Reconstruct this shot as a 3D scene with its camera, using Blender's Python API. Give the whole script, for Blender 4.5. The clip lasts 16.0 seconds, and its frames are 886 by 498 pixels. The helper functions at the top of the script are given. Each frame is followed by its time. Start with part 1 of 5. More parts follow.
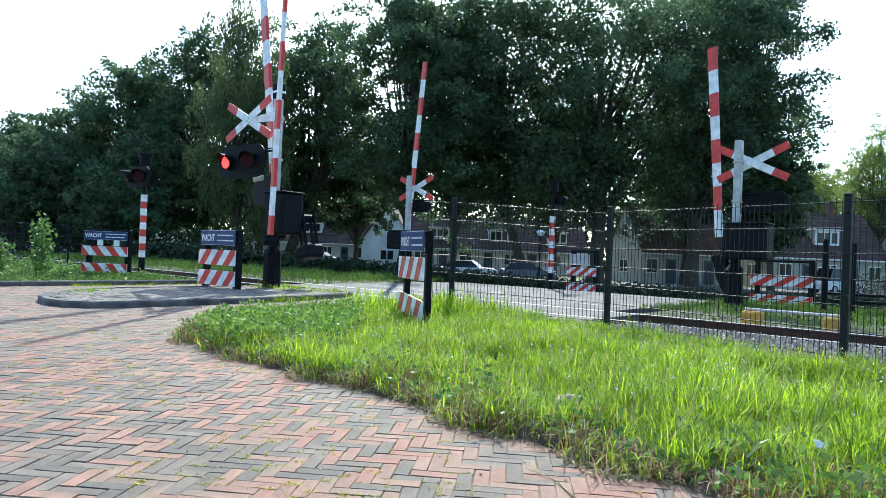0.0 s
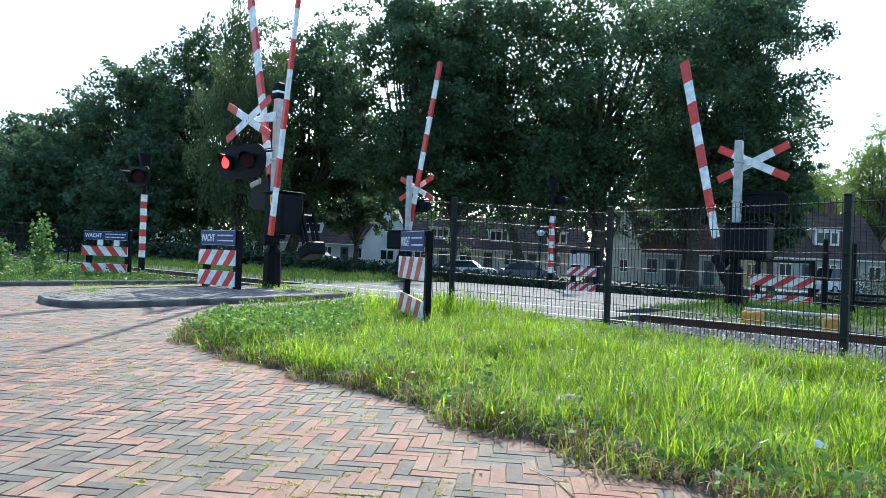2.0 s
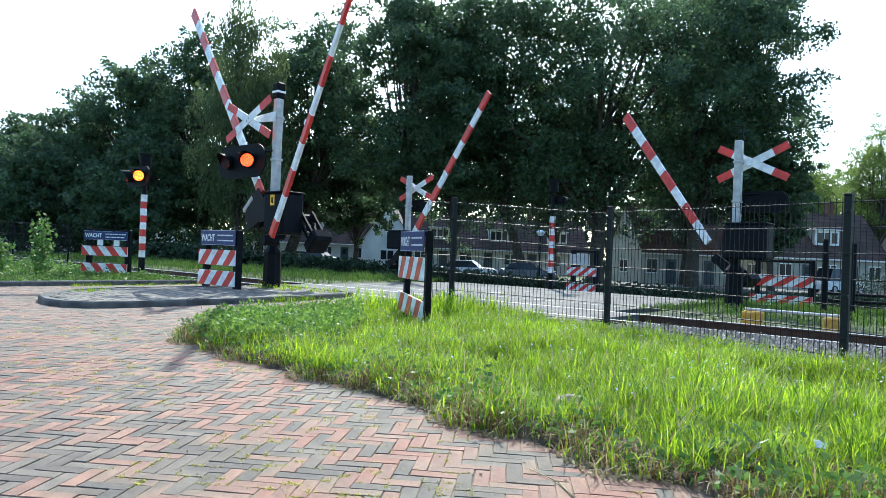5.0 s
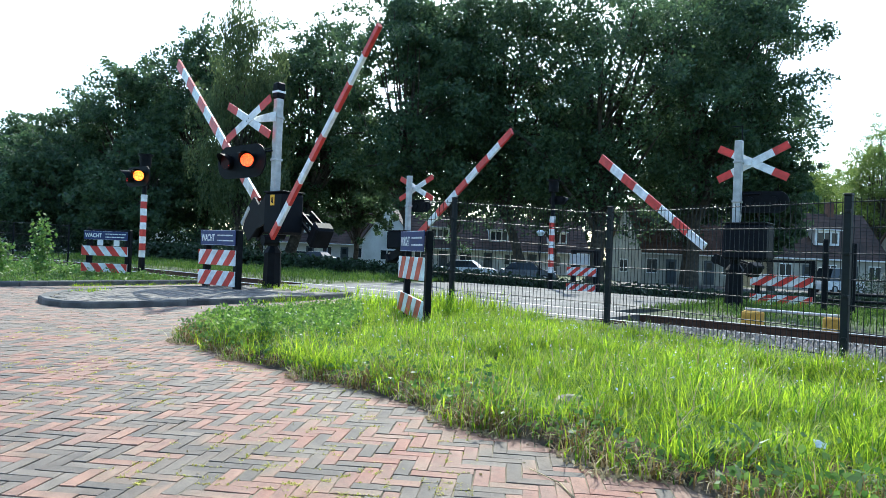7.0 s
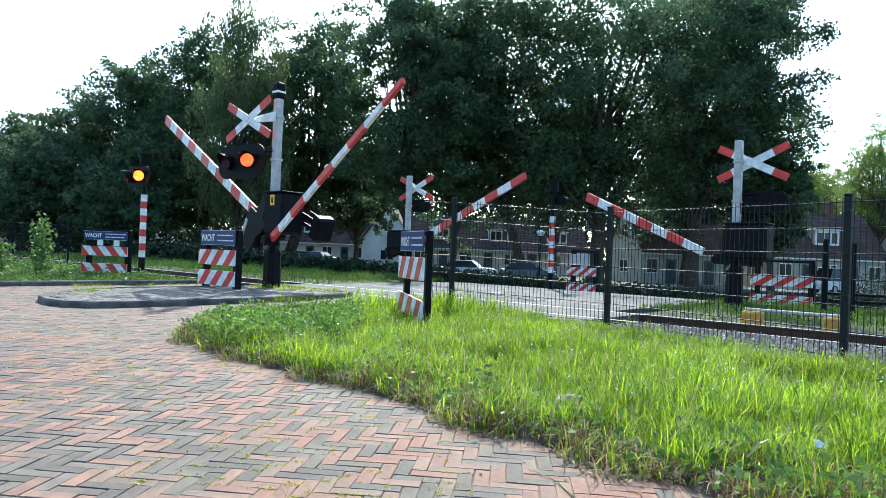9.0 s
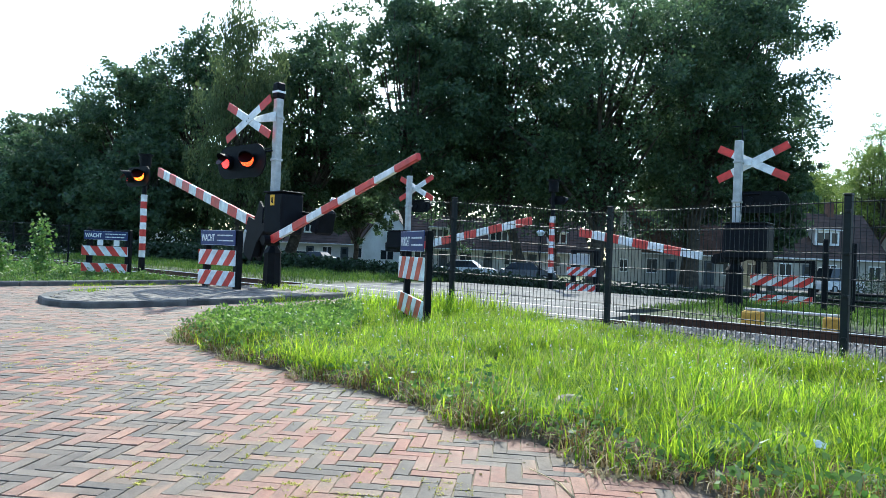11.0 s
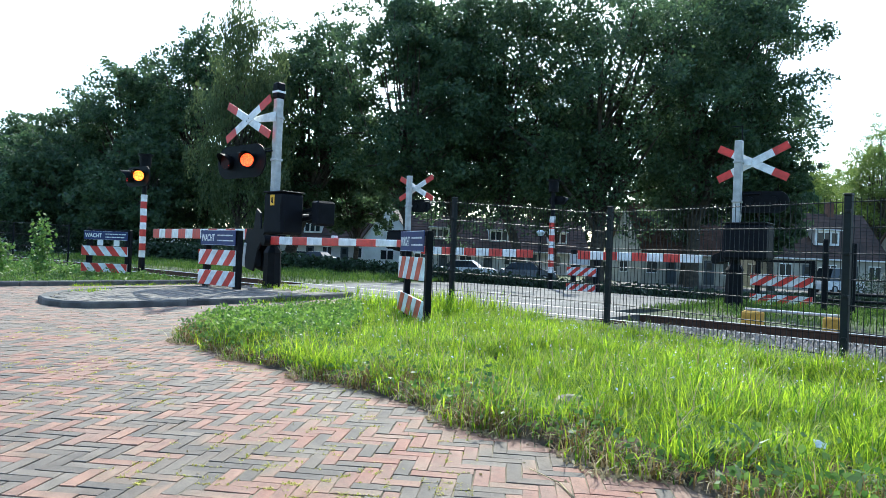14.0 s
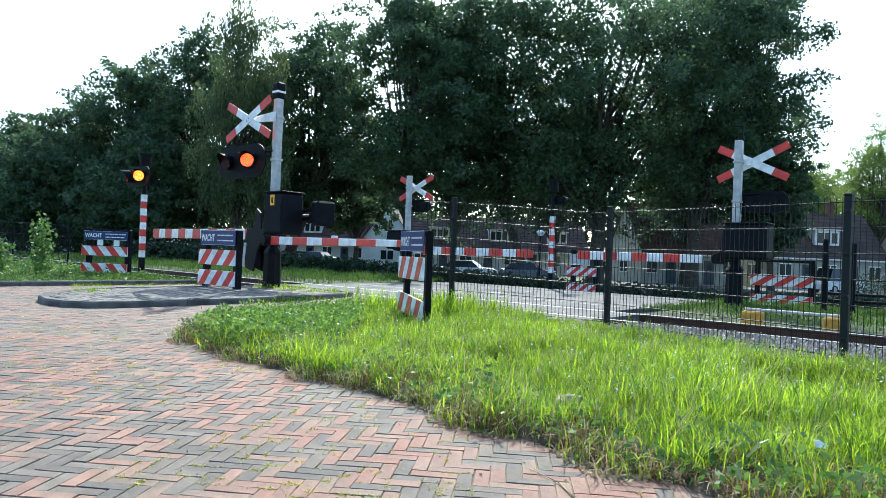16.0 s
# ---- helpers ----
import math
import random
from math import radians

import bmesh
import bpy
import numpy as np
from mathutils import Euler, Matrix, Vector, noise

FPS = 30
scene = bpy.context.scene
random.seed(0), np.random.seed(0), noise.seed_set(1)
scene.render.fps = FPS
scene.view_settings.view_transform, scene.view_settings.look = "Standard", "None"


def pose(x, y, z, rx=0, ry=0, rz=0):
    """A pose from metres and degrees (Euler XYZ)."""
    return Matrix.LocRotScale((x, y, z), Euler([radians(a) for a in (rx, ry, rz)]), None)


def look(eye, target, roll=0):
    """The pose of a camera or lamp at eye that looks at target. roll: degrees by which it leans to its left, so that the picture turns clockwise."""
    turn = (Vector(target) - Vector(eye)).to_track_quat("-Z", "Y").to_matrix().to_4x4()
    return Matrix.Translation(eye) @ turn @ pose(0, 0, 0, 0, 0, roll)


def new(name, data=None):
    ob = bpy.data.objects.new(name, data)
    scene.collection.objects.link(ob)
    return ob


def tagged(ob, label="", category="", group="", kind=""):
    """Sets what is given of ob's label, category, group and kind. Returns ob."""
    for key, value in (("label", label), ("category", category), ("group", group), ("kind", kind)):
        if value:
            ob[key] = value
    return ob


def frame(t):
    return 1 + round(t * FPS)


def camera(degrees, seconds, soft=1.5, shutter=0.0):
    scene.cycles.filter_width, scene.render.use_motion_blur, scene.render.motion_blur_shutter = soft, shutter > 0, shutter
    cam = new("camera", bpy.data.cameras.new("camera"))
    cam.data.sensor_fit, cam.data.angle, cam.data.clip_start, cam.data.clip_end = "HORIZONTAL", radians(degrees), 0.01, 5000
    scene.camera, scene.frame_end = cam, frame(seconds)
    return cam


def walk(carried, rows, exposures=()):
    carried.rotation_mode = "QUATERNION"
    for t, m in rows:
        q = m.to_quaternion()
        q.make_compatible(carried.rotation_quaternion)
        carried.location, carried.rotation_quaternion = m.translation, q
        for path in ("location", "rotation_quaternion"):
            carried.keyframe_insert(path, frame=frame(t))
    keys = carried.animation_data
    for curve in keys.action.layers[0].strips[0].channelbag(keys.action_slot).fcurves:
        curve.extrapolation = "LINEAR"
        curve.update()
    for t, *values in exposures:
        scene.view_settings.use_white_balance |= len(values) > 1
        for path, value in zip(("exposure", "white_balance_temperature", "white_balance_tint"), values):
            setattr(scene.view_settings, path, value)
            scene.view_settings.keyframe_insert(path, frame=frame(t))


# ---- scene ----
# World: the camera stands at the origin. Along the track runs S, across it (the road's way) runs N.
TRK = Vector((0.766, -0.643, 0.0))
NRM = Vector((0.643, 0.766, 0.0))
YAW = -40.0


def W(s, n, z=0.0):
    return Vector((TRK.x * s + NRM.x * n, TRK.y * s + NRM.y * n, z))


def SN(x, y):
    return TRK.x * x + TRK.y * y, NRM.x * x + NRM.y * y


# ---- camera ----
cam = camera(66.0, 16.0, soft=0.5)
EYE = Vector((0, 0, 0.95))
CAM_POSE = look(EYE, EYE + Vector((0, math.cos(radians(0.28)), math.sin(radians(0.28)))), 2.2)
walk(cam, [(0.0, CAM_POSE), (16.0, CAM_POSE)], exposures=[(0.0, 0.57, 5400, 2), (16.0, 0.57, 5400, 2)])

# ---- light ----
SUN_EL, SUN_AZ = 39.2, 2.5
world = bpy.data.worlds.new("sky")
scene.world = world
world.use_nodes = True
wn = world.node_tree
sky = wn.nodes.new("ShaderNodeTexSky")
sky.sky_type = "NISHITA"
sky.sun_disc = False
sky.sun_elevation = radians(SUN_EL)
sky.sun_rotation = radians(SUN_AZ)
sky.dust_density = 2.2
sky.air_density = 1.0
wn.links.new(sky.outputs[0], wn.nodes["Background"].inputs[0])
wn.nodes["Background"].inputs[1].default_value = 0.22
sun = new("sun", bpy.data.lights.new("sun", "SUN"))
sun.data.energy = 5.0
sun.data.angle = radians(0.6)
sun.data.color = (1.0, 0.89, 0.71)
to_sun = Vector((math.sin(radians(SUN_AZ)) * math.cos(radians(SUN_EL)), math.cos(radians(SUN_AZ)) * math.cos(radians(SUN_EL)), math.sin(radians(SUN_EL))))
sun.matrix_world = look(to_sun * 60, (0, 0, 0))


# ---- materials ----
def mat(name, col, rough=0.6, metal=0.0, vary=0.15, scale=8.0, bump=0.15, fine=60.0, col2=None, rnd="", spec=0.5, trans=0.0, emit=0.0):
    """Principled surface with variation at two scales and a fine relief."""
    m = bpy.data.materials.new(name)
    m.use_nodes = True
    nt = m.node_tree
    b = nt.nodes["Principled BSDF"]
    b.inputs["Roughness"].default_value = rough
    b.inputs["Metallic"].default_value = metal
    b.inputs["Specular IOR Level"].default_value = spec
    geo = nt.nodes.new("ShaderNodeNewGeometry")
    big = nt.nodes.new("ShaderNodeTexNoise")
    big.inputs["Scale"].default_value = scale
    big.inputs["Detail"].default_value = 5
    small = nt.nodes.new("ShaderNodeTexNoise")
    small.inputs["Scale"].default_value = fine
    small.inputs["Detail"].default_value = 3
    tex = nt.nodes.new("ShaderNodeTexCoord")
    for t in (big, small):
        nt.links.new(tex.outputs["Object"], t.inputs["Vector"])
    if rnd == "island":
        src = geo.outputs["Random Per Island"]
    elif rnd == "object":
        src = nt.nodes.new("ShaderNodeObjectInfo").outputs["Random"]
    else:
        src = big.outputs["Fac"]
    ramp = nt.nodes.new("ShaderNodeValToRGB")
    c2 = col2 or tuple(min(1, c * 1.35) for c in col)
    ramp.color_ramp.elements[0].color = (*col, 1)
    ramp.color_ramp.elements[1].color = (*c2, 1)
    if not rnd:
        ramp.color_ramp.elements[0].position, ramp.color_ramp.elements[1].position = 0.35, 0.68
    nt.links.new(src, ramp.inputs[0])
    mul = nt.nodes.new("ShaderNodeMixRGB")
    mul.blend_type = "MULTIPLY"
    mul.inputs[0].default_value = 1.0
    add = nt.nodes.new("ShaderNodeMath")
    add.operation = "ADD"
    nt.links.new(big.outputs["Fac"], add.inputs[0])
    nt.links.new(small.outputs["Fac"], add.inputs[1])
    rng = nt.nodes.new("ShaderNodeMapRange")
    rng.inputs["From Min"].default_value, rng.inputs["From Max"].default_value = 0.6, 1.4
    rng.inputs["To Min"].default_value, rng.inputs["To Max"].default_value = 1 - vary, 1 + vary
    nt.links.new(add.outputs[0], rng.inputs["Value"])
    nt.links.new(ramp.outputs[0], mul.inputs[1])
    nt.links.new(rng.outputs[0], mul.inputs[2])
    nt.links.new(mul.outputs[0], b.inputs["Base Color"])
    if bump:
        bp = nt.nodes.new("ShaderNodeBump")
        bp.inputs["Strength"].default_value = bump
        bp.inputs["Distance"].default_value = 0.01
        nt.links.new(small.outputs["Fac"], bp.inputs["Height"])
        nt.links.new(bp.outputs[0], b.inputs["Normal"])
    if emit:
        nt.links.new(mul.outputs[0], b.inputs["Emission Color"])
        b.inputs["Emission Strength"].default_value = emit
    if trans:
        tr = nt.nodes.new("ShaderNodeBsdfTranslucent")
        nt.links.new(mul.outputs[0], tr.inputs["Color"])
        mix = nt.nodes.new("ShaderNodeMixShader")
        mix.inputs[0].default_value = trans
        out = nt.nodes["Material Output"]
        nt.links.new(b.outputs[0], mix.inputs[1])
        nt.links.new(tr.outputs[0], mix.inputs[2])
        nt.links.new(mix.outputs[0], out.inputs[0])
    return m


def brick_mat(name, rnd):
    m = mat(name, (0.3, 0.14, 0.1), rough=0.8, vary=0.5, scale=9.0, fine=180, bump=0.35, rnd=rnd)
    nt = m.node_tree
    rn = next(n for n in nt.nodes if n.type == "VALTORGB")
    ramp = rn.color_ramp
    ramp.interpolation = "LINEAR"
    cols = [(0.0, (0.255, 0.112, 0.073)), (0.2, (0.21, 0.108, 0.076)), (0.4, (0.275, 0.145, 0.095)), (0.5, (0.22, 0.138, 0.09)),
            (0.56, (0.13, 0.10, 0.075)), (0.8, (0.082, 0.069, 0.058)), (1.0, (0.15, 0.122, 0.095))]
    while len(ramp.elements) < len(cols):
        ramp.elements.new(0.5)
    for e, (p, c) in zip(ramp.elements, cols):
        e.position, e.color = p, (*c, 1)
    geo = nt.nodes.new("ShaderNodeNewGeometry")
    patch = nt.nodes.new("ShaderNodeTexNoise")
    patch.inputs["Scale"].default_value = 0.9
    patch.inputs["Detail"].default_value = 2
    nt.links.new(geo.outputs["Position"], patch.inputs["Vector"])
    sh = nt.nodes.new("ShaderNodeMath")
    sh.operation = "MULTIPLY_ADD"
    sh.inputs[1].default_value, sh.inputs[2].default_value = 1.6, -0.8
    nt.links.new(patch.outputs["Fac"], sh.inputs[0])
    add = nt.nodes.new("ShaderNodeMath")
    add.operation = "ADD"
    add.use_clamp = True
    nt.links.new(rn.inputs[0].links[0].from_socket, add.inputs[0])
    nt.links.new(sh.outputs[0], add.inputs[1])
    nt.links.new(add.outputs[0], rn.inputs[0])
    # pale sand and dust lying in blotches over the bricks
    b = nt.nodes["Principled BSDF"]
    src = b.inputs["Base Color"].links[0].from_socket
    dust = nt.nodes.new("ShaderNodeTexNoise")
    dust.inputs["Scale"].default_value = 2.6
    dust.inputs["Detail"].default_value = 9
    dust.inputs["Roughness"].default_value = 0.72
    nt.links.new(geo.outputs["Position"], dust.inputs["Vector"])
    rng = nt.nodes.new("ShaderNodeMapRange")
    rng.inputs["From Min"].default_value, rng.inputs["From Max"].default_value = 0.45, 0.75
    rng.inputs["To Min"].default_value, rng.inputs["To Max"].default_value = 0.0, 0.48
    # more dirt is carried over the bricks near the crossing
    sep = nt.nodes.new("ShaderNodeSeparateXYZ")
    nt.links.new(geo.outputs["Position"], sep.inputs[0])
    drift = nt.nodes.new("ShaderNodeMapRange")
    drift.inputs["From Min"].default_value, drift.inputs["From Max"].default_value = 4.5, 9.0
    drift.inputs["To Min"].default_value, drift.inputs["To Max"].default_value = 0.0, 0.16
    nt.links.new(sep.outputs["Y"], drift.inputs["Value"])
    both = nt.nodes.new("ShaderNodeMath")
    both.operation = "ADD"
    nt.links.new(dust.outputs["Fac"], both.inputs[0])
    nt.links.new(drift.outputs[0], both.inputs[1])
    nt.links.new(both.outputs[0], rng.inputs["Value"])
    mix = nt.nodes.new("ShaderNodeMixRGB")
    mix.inputs[2].default_value = (0.24, 0.20, 0.145, 1)
    nt.links.new(rng.outputs[0], mix.inputs[0])
    nt.links.new(src, mix.inputs[1])
    nt.links.new(mix.outputs[0], b.inputs["Base Color"])
    return m


M = dict(
    brick=brick_mat("fired_brick", "object"),
    brick_far=brick_mat("fired_brick_field", "island"),
    sand=mat("joint_sand", (0.10, 0.085, 0.055), 0.95, vary=0.4, scale=3, fine=90, bump=0.5, col2=(0.24, 0.205, 0.13)),
    earth=mat("brown_earth", (0.045, 0.032, 0.02), 0.95, vary=0.4, scale=9, fine=70, bump=0.8, col2=(0.13, 0.095, 0.06)),
    soil=mat("grassy_soil", (0.035, 0.045, 0.015), 0.95, vary=0.4, scale=1.2, fine=30, bump=0.6, col2=(0.10, 0.13, 0.035)),
    asphalt=mat("worn_asphalt", (0.075, 0.075, 0.073), 0.85, vary=0.3, scale=1.5, fine=160, bump=0.4, col2=(0.125, 0.122, 0.117)),
    setts=mat("worn_grey_brown_brick", (0.13, 0.115, 0.095), 0.85, vary=0.35, scale=6, fine=120, bump=0.4, col2=(0.27, 0.235, 0.19)),
    kerb=mat("weathered_kerb_concrete", (0.06, 0.059, 0.055), 0.85, vary=0.3, scale=4, fine=90, bump=0.4, col2=(0.13, 0.127, 0.117)),
    gravel=mat("ballast_stone", (0.14, 0.12, 0.10), 0.9, vary=0.35, scale=20, fine=200, bump=0.4, rnd="island", col2=(0.34, 0.31, 0.28)),
    rail=mat("rusty_rail_steel", (0.07, 0.035, 0.02), 0.75, 0.3, vary=0.35, scale=10, fine=80, bump=0.3),
    railtop=mat("polished_rail_head", (0.5, 0.48, 0.45), 0.28, 1.0, vary=0.15, scale=12, fine=100, bump=0.05),
    sleeper=mat("sleeper_concrete", (0.16, 0.15, 0.13), 0.9, vary=0.3, scale=8, fine=90, bump=0.4),
    black=mat("black_paint", (0.004, 0.005, 0.006), 0.6, vary=0.25, scale=7, fine=90, bump=0.08, col2=(0.007, 0.008, 0.010), spec=0.12),
    darkmetal=mat("dark_machine_paint", (0.0035, 0.0045, 0.007), 0.6, 0.0, vary=0.2, scale=6, fine=120, bump=0.05, spec=0.15),
    pole=mat("weathered_galvanised_steel", (0.44, 0.44, 0.42), 0.55, 0.0, vary=0.14, scale=6, fine=60, bump=0.08, col2=(0.56, 0.56, 0.53)),
    roadpaint=mat("worn_road_paint", (0.12, 0.12, 0.115), 0.8, vary=0.35, scale=4, fine=60, bump=0.2, col2=(0.34, 0.34, 0.325)),
    white=mat("white_sign_paint", (0.70, 0.71, 0.70), 0.45, vary=0.08, scale=6, fine=50, bump=0.04),
    red=mat("red_sign_paint", (0.50, 0.035, 0.025), 0.42, vary=0.12, scale=6, fine=50, bump=0.04),
    oldred=mat("faded_red_paint", (0.50, 0.10, 0.05), 0.6, vary=0.2, scale=6, fine=50, bump=0.06),
    blue=mat("blue_sign_enamel", (0.008, 0.02, 0.11), 0.4, vary=0.1, scale=6, fine=50, bump=0.02),
    yellow=mat("yellow_sticker", (0.75, 0.42, 0.02), 0.5, vary=0.1, scale=9, fine=60, bump=0.03),
    block=mat("yellow_painted_concrete", (0.50, 0.27, 0.03), 0.8, vary=0.25, scale=9, fine=90, bump=0.3, col2=(0.62, 0.36, 0.06)),
    fence=mat("dark_green_coated_steel", (0.007, 0.010, 0.010), 0.58, 0.0, vary=0.15, scale=20, fine=90, bump=0.03, spec=0.3),
    lens_on=mat("lit_red_lens", (1.0, 0.012, 0.004), 0.3, vary=0.35, scale=55, fine=160, bump=0.2, emit=2.0, col2=(1.0, 0.15, 0.02)),
    lens_hot=mat("lit_amber_red_lens", (1.0, 0.035, 0.004), 0.3, vary=0.35, scale=45, fine=160, bump=0.2, emit=2.6, col2=(1.0, 0.34, 0.02)),
    lens_red=mat("lit_deep_red_lens", (1.0, 0.03, 0.025), 0.3, vary=0.3, scale=50, fine=220, bump=0.2, emit=2.0),
    # look of an unlit lamp, painted on the added lens cover
    flap=mat("unlit_lens_red", (0.022, 0.002, 0.002), 0.4, vary=0.2, scale=30, fine=200, bump=0.1, spec=0.1),
    bark=mat("oak_bark", (0.045, 0.036, 0.027), 0.95, vary=0.35, scale=5, fine=40, bump=0.8, col2=(0.085, 0.07, 0.05)),
    leaf=mat("oak_leaf", (0.045, 0.09, 0.045), 0.4, vary=0.3, scale=0.35, fine=8, bump=0, rnd="island", col2=(0.12, 0.18, 0.075), trans=0.55),
    leaf_light=mat("young_leaf", (0.12, 0.19, 0.04), 0.55, vary=0.2, scale=0.5, fine=8, bump=0, rnd="island", col2=(0.26, 0.33, 0.08), trans=0.6),
    leaf_birch=mat("birch_leaf", (0.08, 0.12, 0.045), 0.55, vary=0.2, scale=0.5, fine=8, bump=0, rnd="island", col2=(0.17, 0.21, 0.08), trans=0.55),
    grass=mat("meadow_grass", (0.05, 0.15, 0.012), 0.55, vary=0.5, scale=0.7, fine=6, bump=0, rnd="island", col2=(0.46, 0.60, 0.025), trans=0.62, spec=0.35),
    # rough grass, darkened in its colour for the shade beside the track
    shadegrass=mat("rough_grass_shade_tone", (0.035, 0.085, 0.012), 0.55, vary=0.3, scale=0.8, fine=6, bump=0, rnd="island", col2=(0.13, 0.20, 0.028), trans=0.42, spec=0.3),
    deadgrass=mat("brown_dead_grass", (0.09, 0.055, 0.02), 0.8, vary=0.3, scale=3, fine=20, bump=0, rnd="island", col2=(0.30, 0.20, 0.07), trans=0.35),
    straw=mat("dry_grass", (0.34, 0.26, 0.12), 0.7, vary=0.25, scale=3, fine=20, bump=0, rnd="island", col2=(0.5, 0.42, 0.24), trans=0.3),
    weed=mat("broad_weed_leaf", (0.06, 0.135, 0.03), 0.5, vary=0.25, scale=3, fine=20, bump=0, rnd="island", col2=(0.18, 0.28, 0.06), trans=0.5),
    herb=mat("green_herb_leaf", (0.07, 0.15, 0.025), 0.5, vary=0.3, scale=3, fine=20, bump=0, rnd="island", col2=(0.24, 0.37, 0.06), trans=0.55),
    moss=mat("joint_moss", (0.34, 0.33, 0.05), 0.9, vary=0.3, scale=9, fine=60, bump=0, rnd="island", col2=(0.60, 0.56, 0.16), trans=0.5),
    plaster=mat("white_house_plaster", (0.50, 0.49, 0.46), 0.85, vary=0.08, scale=0.6, fine=9, bump=0.1),
    whitewash=mat("bright_white_render", (0.78, 0.78, 0.76), 0.85, vary=0.06, scale=0.6, fine=9, bump=0.1),
    plank=mat("pale_timber_cladding", (0.33, 0.32, 0.27), 0.8, vary=0.12, scale=0.8, fine=9, bump=0.1),
    rooftile=mat("brown_roof_tile", (0.055, 0.036, 0.028), 0.75, vary=0.3, scale=0.9, fine=9, bump=0.3, col2=(0.10, 0.06, 0.045)),
    redtile=mat("red_brown_roof_tile", (0.085, 0.043, 0.03), 0.8, vary=0.3, scale=0.9, fine=9, bump=0.3, col2=(0.14, 0.068, 0.046)),
    glass=mat("dark_window_glass", (0.02, 0.025, 0.03), 0.08, vary=0.1, scale=1, fine=9, bump=0),
    frame_w=mat("white_window_frame", (0.7, 0.7, 0.68), 0.5, vary=0.06, scale=2, fine=20, bump=0),
    doorpaint=mat("dark_door_paint", (0.03, 0.045, 0.06), 0.45, vary=0.1, scale=2, fine=20, bump=0.05),
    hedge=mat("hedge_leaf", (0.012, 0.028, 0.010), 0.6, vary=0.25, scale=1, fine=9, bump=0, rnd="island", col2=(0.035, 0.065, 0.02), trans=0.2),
    carw=mat("white_car_paint", (0.62, 0.63, 0.64), 0.25, 0.0, vary=0.03, scale=2, fine=30, bump=0),
    carg=mat("grey_car_paint", (0.12, 0.13, 0.15), 0.25, 0.3, vary=0.05, scale=2, fine=30, bump=0),
    tyre=mat("tyre_rubber", (0.012, 0.012, 0.012), 0.85, vary=0.2, scale=9, fine=90, bump=0.1),
    stone=mat("sandstone_lump", (0.28, 0.24, 0.17), 0.9, vary=0.3, scale=9, fine=60, bump=0.5),
    litter=mat("white_paper_scrap", (0.75, 0.75, 0.74), 0.7, vary=0.05, scale=9, fine=60, bump=0.1),
)


